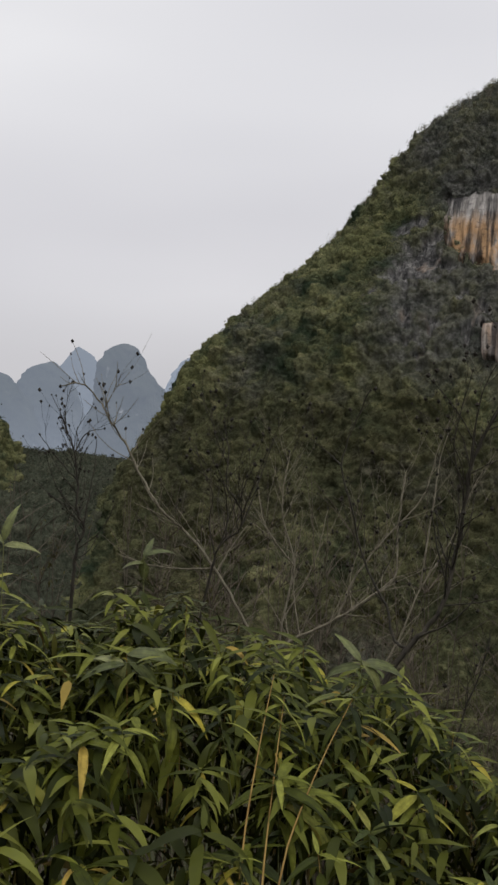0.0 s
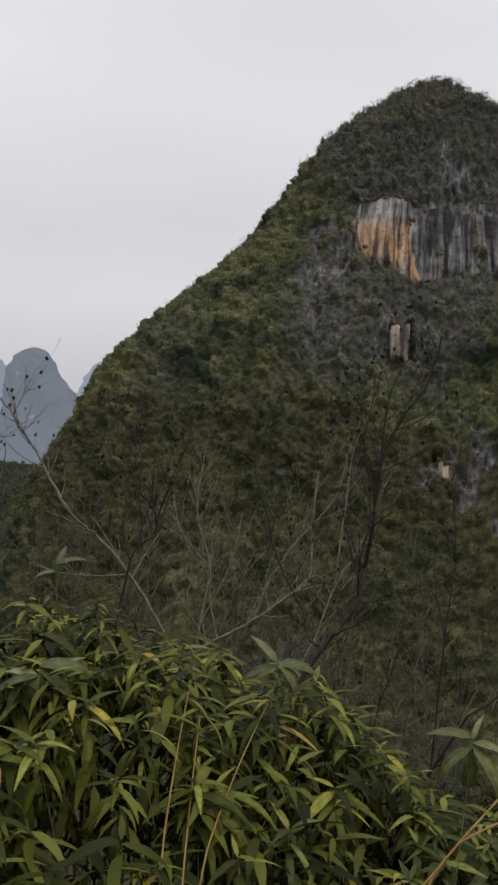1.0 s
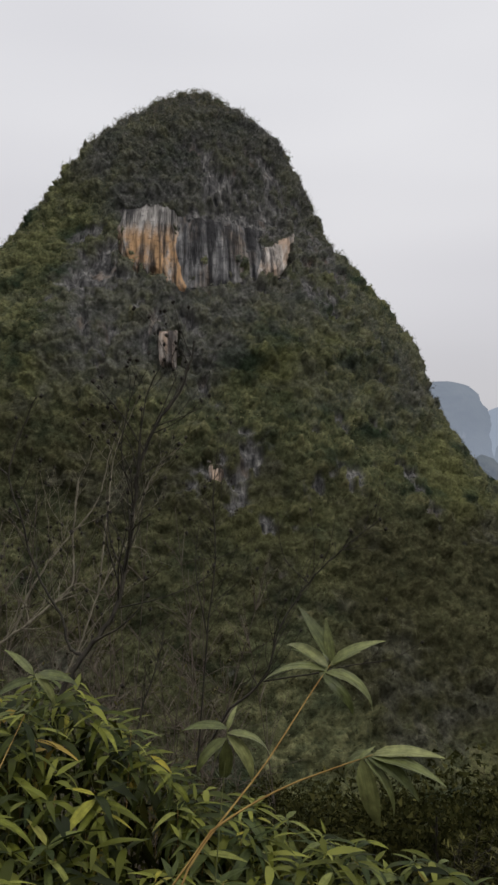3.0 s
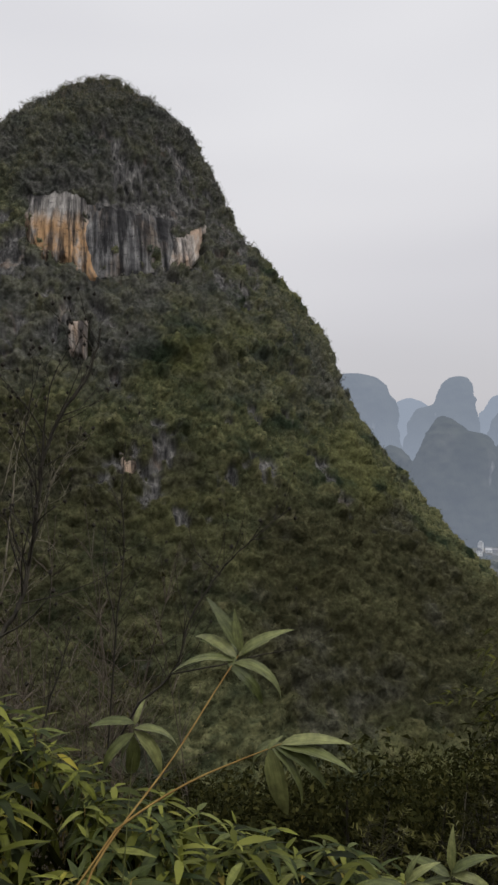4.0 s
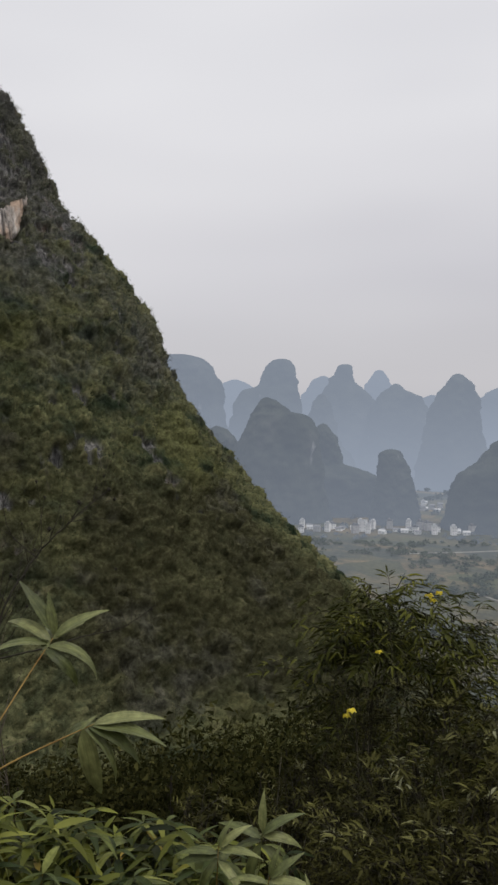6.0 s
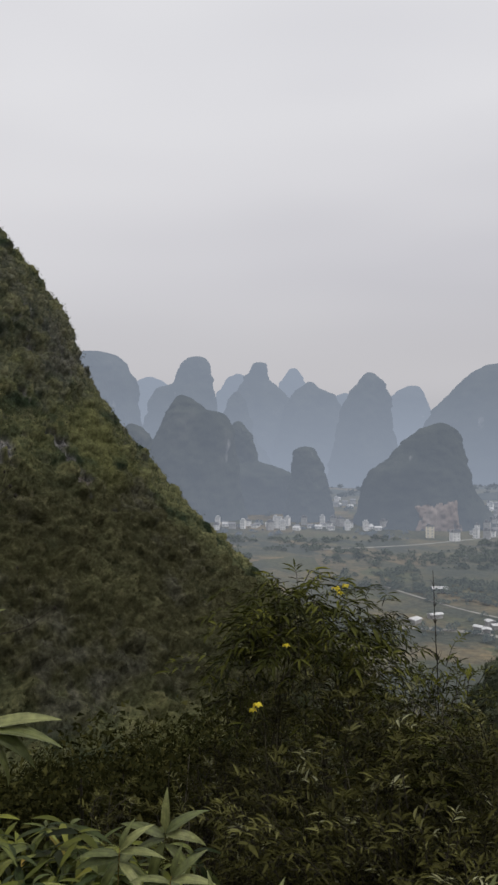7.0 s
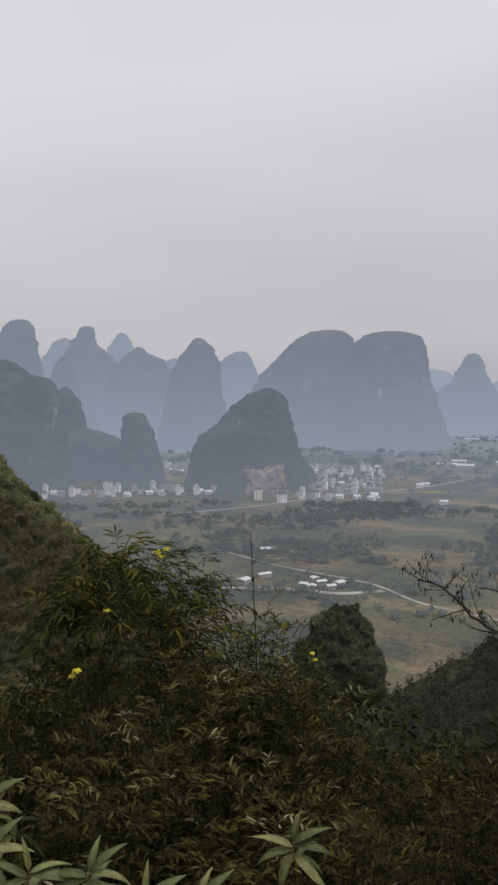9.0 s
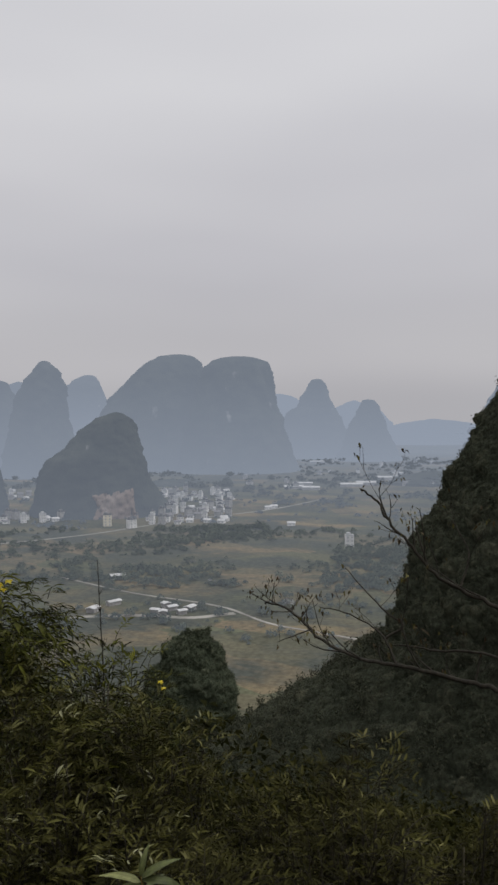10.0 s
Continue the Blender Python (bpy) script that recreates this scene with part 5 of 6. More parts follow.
bamboo(sight(-42.9, -26.4, 2.41), rooted(-42.7, 2.20), 7, 0.15, "bamboo shoot with upright fresh leaves", 0.6, None,
       [(0.0, 1.0, 0.1, 0.11), (0.7, 0.6, 0.2, 0.14), (1.0, 0.2, -0.1, 0.13), (-0.75, 0.6, -0.1, 0.13), (-0.9, 0.1, -0.3, 0.12), (-0.4, -0.5, -0.6, 0.16), (0.6, -0.2, -0.4, 0.15), (0.9, -0.4, 0.3, 0.14)])
bamboo(sight(7.8, -15.0, 2.20), rooted(7.3, 2.15), 9, 0.17, "bamboo shoot with a fan of long pointed leaves", 0.2, None,
       [(0.95, 0.3, -0.2, 0.16), (0.8, -0.35, -0.3, 0.16), (0.1, -0.8, -0.4, 0.15), (-0.4, -0.6, -0.4, 0.16), (-0.9, 0.1, -0.2, 0.15), (0.7, 0.55, 0.2, 0.14), (-0.7, 0.5, 0.3, 0.13), (1.0, 0.0, 0.3, 0.15)])
bamboo(sight(-8.5, -14.6, 2.40), rooted(-7.2, 2.30), 6, 0.16, "bamboo shoot with one broad upright leaf", 0.6, None,
       [(0.5, -0.4, -0.3, 0.15), (-0.5, 0.7, 0.1, 0.12), (0.9, 0.2, 0.1, 0.16), (-0.9, 0.0, -0.2, 0.14), (0.3, -0.6, 0.4, 0.13)])
bamboo(sight(6.9, -8.4, 2.70), rooted(6.9, 2.60), 6, 0.15, "bamboo shoot reaching over its neighbours", 0.2, None,
       [(0.7, 0.4, 0.0, 0.12), (-0.3, -0.8, -0.1, 0.13), (0.2, 0.6, 0.2, 0.10), (0.3, -0.7, 0.1, 0.14), (-0.7, 0.1, 0.2, 0.10)])
bamboo(sight(16.3, -7.6, 2.40), rooted(16.3, 2.30), 6, 0.15, "bamboo shoot with a spear of new leaves", 0.2, None,
       [(0.15, 1.0, 0.0, 0.13), (-0.5, 0.6, 0.2, 0.14), (0.8, 0.1, 0.1, 0.13), (-0.6, -0.4, 0.0, 0.15)])

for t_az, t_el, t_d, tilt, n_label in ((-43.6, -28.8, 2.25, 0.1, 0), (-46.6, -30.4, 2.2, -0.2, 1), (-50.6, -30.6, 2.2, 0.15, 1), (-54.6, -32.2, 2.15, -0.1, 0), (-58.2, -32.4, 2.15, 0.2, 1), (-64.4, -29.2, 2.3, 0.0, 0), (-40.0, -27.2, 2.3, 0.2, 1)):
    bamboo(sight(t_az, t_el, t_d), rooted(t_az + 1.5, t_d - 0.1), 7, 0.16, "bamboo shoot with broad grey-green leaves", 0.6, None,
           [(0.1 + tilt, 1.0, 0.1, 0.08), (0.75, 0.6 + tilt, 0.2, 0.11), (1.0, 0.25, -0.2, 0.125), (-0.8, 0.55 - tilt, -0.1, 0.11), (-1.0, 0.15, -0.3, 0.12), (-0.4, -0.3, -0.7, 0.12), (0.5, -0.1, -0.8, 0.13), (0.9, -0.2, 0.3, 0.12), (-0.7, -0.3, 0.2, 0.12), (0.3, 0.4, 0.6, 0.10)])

# the closed canopy of leaves between the shoots, too many to count
r_c = random.Random(78)
chunks = []
curls = [leaf_np(1.0, 0.14 + 0.006 * ((k * 5) % 11), 0.25 + 1.75 * (k / 13), 0.2, 6, 0.4 * math.sin(k * 2.1)) for k in range(14)]
for i in range(760):
    az, d = r_c.uniform(-58, 28), math.sqrt(r_c.uniform(1.3 ** 2, 3.0 ** 2))
    if az < -42 and d > 2.3 + (az + 42) * 0.03:
        continue
    p = bearing(az, d)
    joint = Vector((p.x, p.y, thicket_z(az, d) - 0.02 - 0.16 * r_c.random() ** 1.3 - 0.34 * hollow(p)))
    for at, way, j, grow_to, lean in spray(joint, Vector((0, 0, -1)), r_c.randint(7, 11), r_c.uniform(0.085, 0.135), p, r_c):
        way.normalize()
        side = way.cross(Vector((0, 0, 1)))
        side = side.normalized() if side.length > 0.1 else Vector((1, 0, 0))
        m = np.array(Matrix.Translation(at) @ Matrix((side, way, side.cross(way))).transposed().to_4x4() @ Matrix.Rotation(lean, 4, "Y") @ Matrix.Scale(grow_to, 4))
        chunks.append((curls[j][0] @ m[:3, :3].T + m[:3, 3], curls[j][1]))
v, f = join_np(chunks)
tagged(part("bamboo_canopy", mesh_np("bamboo_canopy", v, f, True), BAMBOO_MASS), "dense overlapping green bamboo leaves of the thicket", "bamboo", kind="stuff")

# the inside of the thicket: fallen and lower leaves, too many to count, painted dark
r_in = np.random.default_rng(77)
chunks = []
proto = leaf_np(1.0, 0.14, 1.1, 0.45, 4)
for i in range(6500):
    az, d = r_in.uniform(-55, 28), math.sqrt(r_in.uniform(1.15 ** 2, 3.3 ** 2))
    p = bearing(az, d)
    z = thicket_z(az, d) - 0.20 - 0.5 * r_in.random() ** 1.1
    m = Matrix.Translation((p.x, p.y, z)) @ Euler((r_in.normal() * 0.5 - 0.5, r_in.normal() * 0.5, r_in.uniform(0, 6.28))).to_matrix().to_4x4() @ Matrix.Scale(r_in.uniform(0.09, 0.16), 4)
    mm = np.array(m)
    chunks.append((proto[0] @ mm[:3, :3].T + mm[:3, 3], proto[1]))
v, f = join_np(chunks)
# leaf colour darkened for the shade inside the thicket
LOWER_SHADED = leaf_material("shaded_lower_bamboo_leaf", ((0.0, (0.008, 0.010, 0.003)), (0.6, (0.020, 0.022, 0.006)), (0.9, (0.045, 0.044, 0.012)), (1.0, (0.15, 0.10, 0.04))), "island", 0.6, 0.0, 0.04)
tagged(part("bamboo_undergrowth", mesh_np("bamboo_undergrowth", v, f, True), LOWER_SHADED), "lower bamboo leaves inside the thicket", "bamboo", kind="stuff")


# ---------------------------------------------------------------- bare trees
def grow(points, radius, r, chunks, tips, depth, twig=0.5, sides=5, end=0.35):
    """A limb along a line, with finer limbs branching off it."""
    line = bend(points, 5)
    n = len(line)
    jag = [p + Vector((r.uniform(-1, 1), r.uniform(-1, 1), r.uniform(-1, 1))) * radius * 0.45 for p in line]
    jag[0] = line[0]
    chunks.append(tube_np(jag, [radius * (1 - (1 - end) * i / (n - 1)) for i in range(n)], sides))
    tips.append(jag[-1])
    if depth == 0:
        return
    length = sum((jag[i + 1] - jag[i]).length for i in range(n - 1))
    for k in range(max(2, int(length / (0.17 if depth > 1 else 0.105)))):
        t = r.uniform(0.25, 1.0)
        i = min(n - 2, int(t * (n - 1)))
        at = jag[i]
        d = (jag[i + 1] - jag[i]).normalized()
        side = Vector((r.uniform(-1, 1), r.uniform(-1, 1), r.uniform(-0.2, 0.9))).normalized()
        way = (d * 0.75 + side * 0.9).normalized()
        ln = twig * r.uniform(0.35, 1.0) * (1.1 - 0.5 * t)
        mid = at + way * ln * 0.5 + Vector((r.uniform(-1, 1), r.uniform(-1, 1), r.uniform(-0.3, 1))) * ln * 0.10
        endp = at + way * ln + Vector((0, 0, ln * 0.15))
        grow([at, mid, endp], max(0.0011, radius * 0.42 * (1 - 0.5 * t)), r, chunks, tips, depth - 1, twig * 0.5, 4, 0.45)


def bud_np(c, s, r):
    """A small dry seed head: two rings between two points."""
    v, f = [(c.x, c.y, c.z - s)], []
    for k in range(5):
        a = k * 1.2566 + r.uniform(-0.3, 0.3)
        v.append((c.x + math.cos(a) * s * r.uniform(0.6, 1), c.y + math.sin(a) * s * r.uniform(0.6, 1), c.z + s * r.uniform(-0.4, 0.4)))
    v.append((c.x, c.y, c.z + s))
    for k in range(5):
        a, b = 1 + k, 1 + (k + 1) % 5
        f += [(0, b, a), (6, a, b)]
    return np.array(v), np.array(f)


def bare_tree(limbs, label, bark, seeds, seed, depth=2, twig=0.45, buds=True, foliage=None):
    """limbs: lists of places with a thickness; the first is the trunk and starts in the ground."""
    r = random.Random(seed)
    tree = new("bare_tree")
    tagged(tree, label, "tree")
    first = Vector(limbs[0][0][0])
    tree.location = first
    for n, (points, radius) in enumerate(limbs):
        chunks, tips = [], []
        grow([Vector(p) - first for p in points], (0.88 if buds else 1.45) * radius, r, chunks, tips, depth, twig)
        v, f = join_np(chunks)
        limb = part("trunk" if n == 0 else "branch", mesh_np("limb", v, f, True), bark, tree)
        if buds:
            keep = [p for p in tips if r.random() < seeds]
            if keep:
                v, f = join_np([bud_np(p, r.uniform(0.0055, 0.0115), r) for p in keep])
                part("seed_head", mesh_np("seed_head", v, f), SEED, limb, "dry black seed heads", "stuff")
        if foliage:
            mat, size, share = foliage
            ch = []
            for p in tips:
                for q in range(3):
                    if r.random() > share:
                        continue
                    a = r.uniform(0, 6.28)
                    m = np.array(Matrix.Translation(p + Vector((r.uniform(-1, 1), r.uniform(-1, 1), r.uniform(-1, 1))) * 0.02) @ Euler((r.uniform(-1.4, 0.2), r.uniform(-0.6, 0.6), a)).to_matrix().to_4x4() @ Matrix.Scale(size * r.uniform(0.6, 1.3), 4))
                    lv, lf = SMALL
                    ch.append((lv @ m[:3, :3].T + m[:3, 3], lf))
            if ch:
                v, f = join_np(ch)
                part("leaves", mesh_np("leaves", v, f), mat, limb, kind="stuff")
    return tree


SMALL = leaf_np(1.0, 0.34, 0.8, 0.25, 3)


bare_tree([
    ([rooted(-9.1, 2.75), sight(-10.4, -15.5, 2.80), sight(-11.7, -13.4, 2.82), sight(-13.6, -10.9, 2.85), sight(-14.3, -7.6, 2.90), sight(-14.9, -3.8, 2.93), sight(-15.1, -1.3, 2.95), sight(-16.4, 1.8, 3.00), sight(-18.3, 4.9, 3.05), sight(-19.0, 7.6, 3.10)], 0.0118),
    ([sight(-11.4, -13.6, 2.82), sight(-10.7, -13.2, 2.85), sight(-10.0, -11.0, 2.90), sight(-8.6, -8.7, 2.95), sight(-7.3, -4.4, 3.00), sight(-6.5, -1.6, 3.05), sight(-7.4, 1.7, 3.10), sight(-8.2, 3.7, 3.10)], 0.0064),
    ([sight(-6.5, -1.6, 3.05), sight(-5.7, -0.9, 3.10), sight(-4.0, 0.4, 3.15)], 0.0036),
    ([sight(-13.7, -10.6, 2.85), sight(-16.3, -10.1, 2.90), sight(-19.1, -9.1, 2.95), sight(-21.0, -7.8, 3.00)], 0.0029),
    ([sight(-15.1, -1.3, 2.95), sight(-14.5, 0.7, 2.99), sight(-13.5, 2.1, 2.99)], 0.0031),
    ([sight(-16.4, 1.8, 3.00), sight(-17.8, 2.3, 3.00), sight(-19.6, 3.1, 3.05)], 0.0030),
    ([sight(-15.0, -2.4, 2.94), sight(-15.3, 1.2, 2.97), sight(-15.8, 4.2, 3.00), sight(-16.9, 6.4, 3.02)], 0.0042),
    ([sight(-15.6, 0.4, 2.96), sight(-17.0, 3.4, 2.98), sight(-17.9, 5.6, 3.00)], 0.0036),
    ([sight(-14.9, -3.6, 2.93), sight(-14.0, 0.2, 2.95), sight(-14.5, 3.2, 2.97), sight(-15.0, 5.2, 3.00)], 0.0036)],
    "thin bare tree with dark stems and black seed heads", BARK_DARK, 0.85, 3, 2, 0.36)
bare_tree([
    ([rooted(-5.6, 3.20), sight(-2.3, -15.8, 3.28), sight(-0.4, -12.9, 3.30), sight(1.8, -9.3, 3.30), sight(4.4, -6.4, 3.35), sight(5.5, -5.6, 3.35), sight(7.4, -2.9, 3.40), sight(8.6, -0.6, 3.45), sight(9.6, 0.7, 3.45), sight(10.3, 1.9, 3.50), sight(11.8, 3.2, 3.50), sight(13.1, 2.9, 3.50)], 0.0084),
    ([sight(10.1, 1.5, 3.48), sight(9.4, 3.1, 3.50), sight(9.3, 4.8, 3.50)], 0.0032),
    ([sight(9.4, 3.1, 3.50), sight(8.4, 3.5, 3.50)], 0.0023),
    ([sight(2.2, -9.1, 3.30), sight(4.9, -9.2, 3.32), sight(8.0, -8.6, 3.35), sight(8.7, -8.3, 3.35)], 0.0044),
    ([sight(1.8, -9.3, 3.30), sight(0.6, -7.1, 3.35), sight(-0.2, -6.0, 3.40)], 0.0044)],
    "grey forked bare tree with sparse seed heads", BARK, 0.5, 5, 1, 0.30)
bare_tree([
    ([rooted(1.8, 3.25), sight(2.2, -9.1, 3.27), sight(1.7, -7.5, 3.27), sight(0.3, -6.2, 3.30), sight(0.3, -5.1, 3.30), sight(1.4, -3.4, 3.30), sight(1.4, -0.9, 3.35), sight(1.7, 0.6, 3.40)], 0.0066),
    ([sight(1.3, -7.2, 3.28), sight(1.3, -4.9, 3.30), sight(1.7, -3.0, 3.30), sight(2.8, -1.1, 3.35)], 0.0044),
    ([sight(0.3, -6.2, 3.30), sight(-0.5, -4.0, 3.35), sight(-1.2, -1.7, 3.40), sight(-1.9, 0.3, 3.40)], 0.0044),
    ([sight(2.0, -8.2, 3.28), sight(2.5, -6.1, 3.30), sight(2.4, -3.8, 3.30), sight(2.8, -3.0, 3.30)], 0.0036)],
    "dark slender bare sapling with many twigs", BARK_DARK, 0.6, 6, 2, 0.42)
bare_tree([
    ([rooted(11.5, 4.20), sight(11.6, -9.8, 4.30), sight(11.5, -8.1, 4.30), sight(11.1, -6.5, 4.30), sight(11.6, -5.5, 4.30), sight(11.6, -3.5, 4.35), sight(12.0, -1.4, 4.40), sight(12.8, 0.8, 4.40)], 0.0115),
    ([sight(11.1, -6.5, 4.30), sight(10.9, -4.9, 4.30), sight(10.6, -2.9, 4.35), sight(10.5, -0.6, 4.40)], 0.0062),
    ([sight(11.6, -3.5, 4.35), sight(13.1, -1.9, 4.40), sight(14.3, -0.4, 4.40)], 0.0053),
    ([sight(11.9, -1.5, 4.40), sight(11.1, -0.1, 4.40), sight(10.0, 0.2, 4.40)], 0.0044),
    ([sight(11.6, -5.5, 4.30), sight(13.2, -4.6, 4.35), sight(14.5, -3.5, 4.40)], 0.0044)],
    "small dark bare tree with dense twigs", BARK_DARK, 0.75, 7, 2, 0.42)
bare_tree([
    ([rooted(2.0, 3.50), sight(-0.4, -15.8, 3.53), sight(-3.5, -13.7, 3.59), sight(-6.7, -12.0, 3.59), sight(-9.0, -10.3, 3.59), sight(-10.4, -9.1, 3.64), sight(-10.5, -6.3, 3.69), sight(-10.7, -3.6, 3.69), sight(-10.9, -2.0, 3.74)], 0.0089),
    ([sight(-6.7, -12.0, 3.59), sight(-7.7, -9.3, 3.64), sight(-9.2, -7.0, 3.69), sight(-12.2, -3.2, 3.74), sight(-13.0, -0.0, 3.79), sight(-13.7, 1.9, 3.79)], 0.0062),
    ([sight(-9.0, -10.3, 3.59), sight(-11.1, -8.9, 3.64), sight(-12.2, -10.5, 3.64)], 0.0044)],
    "grey bare tree leaning over the thicket", BARK, 0.5, 9, 2, 0.42)
bare_tree([
    ([rooted(-6.6, 3.70), sight(-9.2, -16.3, 3.74), sight(-10.9, -13.1, 3.79), sight(-12.2, -9.6, 3.84), sight(-14.0, -6.4, 3.89), sight(-15.3, -2.8, 3.90), sight(-16.8, -0.0, 3.95)], 0.0062),
    ([sight(-14.0, -6.4, 3.89), sight(-15.3, -6.7, 3.90), sight(-16.0, -8.2, 3.90)], 0.0031),
    ([sight(-12.2, -9.6, 3.84), sight(-12.8, -4.0, 3.89), sight(-13.3, -0.0, 3.99), sight(-14.9, 3.9, 4.00)], 0.0053)],
    "pale bare sapling among darker stems", BARK, 0.5, 10, 2, 0.40)
bare_tree([
    ([rooted(-3.9, 4.60), sight(-2.9, -12.4, 4.60), sight(-3.5, -8.6, 4.60), sight(-2.5, -4.7, 4.60), sight(-2.9, -0.8, 4.70)], 0.0089),
    ([sight(-2.9, -12.4, 4.60), sight(-5.0, -8.1, 4.65), sight(-5.7, -4.6, 4.70)], 0.0062),
    ([sight(-3.5, -8.6, 4.60), sight(-1.4, -6.0, 4.60), sight(-0.7, -2.9, 4.70)], 0.0062)],
    "bare grey-brown sapling with fine twigs", BARK, 0.4, 14, 2, 0.55)
bare_tree([
    ([rooted(-19.6, 3.60), sight(-19.7, -12.4, 3.60), sight(-20.3, -7.4, 3.60), sight(-20.1, -3.2, 3.65), sight(-20.4, -0.0, 3.70)], 0.0053),
    ([sight(-19.7, -12.4, 3.60), sight(-18.9, -7.8, 3.65), sight(-19.1, -5.1, 3.70)], 0.0036)],
    "thin bare stem with a few twigs", BARK_DARK, 0.4, 12, 1, 0.36)
bare_tree([
    ([rooted(-20.3, 3.30), sight(-21.4, -17.3, 3.30), sight(-23.7, -15.4, 3.30), sight(-24.9, -11.9, 3.30), sight(-26.8, -9.0, 3.36), sight(-29.1, -6.7, 3.36), sight(-31.7, -4.6, 3.41)], 0.0064),
    ([sight(-23.7, -15.5, 3.30), sight(-26.8, -15.0, 3.31), sight(-29.9, -14.3, 3.36), sight(-32.8, -13.7, 3.41), sight(-34.5, -12.7, 3.41)], 0.0040),
    ([sight(-26.8, -9.0, 3.36), sight(-25.2, -7.4, 3.40), sight(-24.6, -3.9, 3.40)], 0.0026)],
    "dark crooked bare branch with a few seed heads", BARK_DARK, 0.4, 15, 1, 0.36)
bare_tree([
    ([rooted(-14.1, 2.90), sight(-15.5, -17.1, 2.90), sight(-16.4, -14.6, 2.90), sight(-17.0, -12.2, 2.95)], 0.0049)],
    "single bare curved stem", BARK_DARK, 0.2, 13, 1, 0.2)

BARK_BROWN = bark_material("brown_bark", (0.045, 0.036, 0.027), (0.11, 0.09, 0.07), 60)
SPRIG_LEAF = leaf_material("sprig_leaf", ((0.0, (0.018, 0.016, 0.006)), (0.7, (0.05, 0.046, 0.015)), (1.0, (0.10, 0.09, 0.03))), "island", 0.6, 0.1, 0.2)
# a stand of thin bare saplings on the slope
def sapling(low, high, d, r):
    tree = new("bare_sapling")
    tree.location = low
    tagged(tree, "thin brown bare sapling with a few last leaves", "tree", "bare saplings on the slope")
    high = high - low
    mid = high * 0.6 + Vector((r.uniform(-1, 1), r.uniform(-1, 1), 0)) * 0.28 * d / 4
    line = bend([Vector((0, 0, 0)), mid, high], 5)
    chunks, sprigs = [tube_np(line, [0.0013 * d * (1 - 0.07 * i) for i in range(len(line))], 4)], []
    for q in range(26):
        u = r.uniform(0.4, 1.0)
        at = line[min(len(line) - 1, int(u * (len(line) - 1)))]
        way = Vector((r.uniform(-1, 1), r.uniform(-1, 1), r.uniform(0.1, 1.2))).normalized() * r.uniform(0.1, 0.45) * d / 5
        chunks.append(tube_np([at, at + way * 0.5 + Vector((0, 0, 0.02)), at + way], [0.00055 * d, 0.0004 * d, 0.00025 * d], 3))
        for s in range(7):
            m = np.array(Matrix.Translation(at + way * r.uniform(0.4, 1.0)) @ Euler((r.uniform(-1.2, 0.4), r.uniform(-0.8, 0.8), r.uniform(0, 6.28))).to_matrix().to_4x4() @ Matrix.Scale(r.uniform(0.012, 0.03), 4))
            sprigs.append((SMALL[0] @ m[:3, :3].T + m[:3, 3], SMALL[1]))
    v, f = join_np([(c, np.asarray(g)) for c, g in chunks])
    part("trunk", mesh_np("trunk", v, f), BARK_BROWN, tree)
    v, f = join_np(sprigs)
    part("leaves", mesh_np("leaves", v, f), SPRIG_LEAF, tree, "last small olive-brown leaves", "stuff")


r_t = random.Random(90)
for k in range(135):
    az, d = r_t.uniform(-22, 22), r_t.uniform(3.6, 8.5)
    sapling(rooted(az, d), sight(az + r_t.uniform(-4, 4), r_t.uniform(-19, -2.0) - max(0.0, -az - 10) * 0.4, d * r_t.uniform(0.95, 1.05)), d, r_t)

# the leafing branches that hang in at the end of the turn
bare_tree([
    ([rooted(-90.4, 3.40), sight(-88.7, -18.7, 3.54), sight(-86.6, -18.0, 3.53), sight(-84.2, -17.6, 3.55), sight(-80.3, -17.0, 3.56), sight(-77.8, -16.7, 3.67), sight(-75.1, -15.7, 3.81), sight(-73.0, -14.0, 4.06), sight(-71.8, -13.4, 4.21), sight(-70.8, -13.3, 4.30)], 0.0084),
    ([sight(-80.1, -17.0, 3.57), sight(-79.3, -15.4, 3.62), sight(-78.5, -14.7, 3.67), sight(-76.5, -13.8, 3.72), sight(-74.8, -13.5, 3.76)], 0.0040),
    ([sight(-79.3, -15.4, 3.62), sight(-80.5, -14.4, 3.62), sight(-79.7, -13.9, 3.62), sight(-78.0, -12.4, 3.67), sight(-76.6, -10.9, 3.72)], 0.0040),
    ([sight(-88.7, -18.7, 3.54), sight(-87.9, -14.4, 3.54), sight(-86.5, -13.0, 3.54), sight(-84.2, -12.0, 3.53), sight(-82.2, -10.8, 3.53), sight(-80.8, -9.1, 3.55), sight(-79.5, -7.7, 3.57), sight(-78.5, -6.2, 3.62), sight(-77.7, -5.7, 3.62)], 0.0076),
    ([sight(-82.2, -10.8, 3.53), sight(-81.6, -9.1, 3.55), sight(-81.2, -7.4, 3.58)], 0.0036),
    ([sight(-79.5, -7.7, 3.57), sight(-78.9, -5.8, 3.62), sight(-79.0, -5.1, 3.62)], 0.0029),
    ([sight(-88.6, -17.1, 3.54), sight(-86.6, -16.1, 3.54), sight(-82.3, -15.9, 3.58), sight(-79.8, -15.7, 3.62)], 0.0053),
    ([sight(-84.2, -12.0, 3.53), sight(-84.7, -9.7, 3.58), sight(-83.6, -7.6, 3.63)], 0.0036)],
    "dark forked tree with sparse small reddish-green leaves", BARK_DARK, 0.0, 17, 2, 0.26, False, (DRY_LEAF, 0.024, 0.75))

# ---------------------------------------------------------------- shrubs


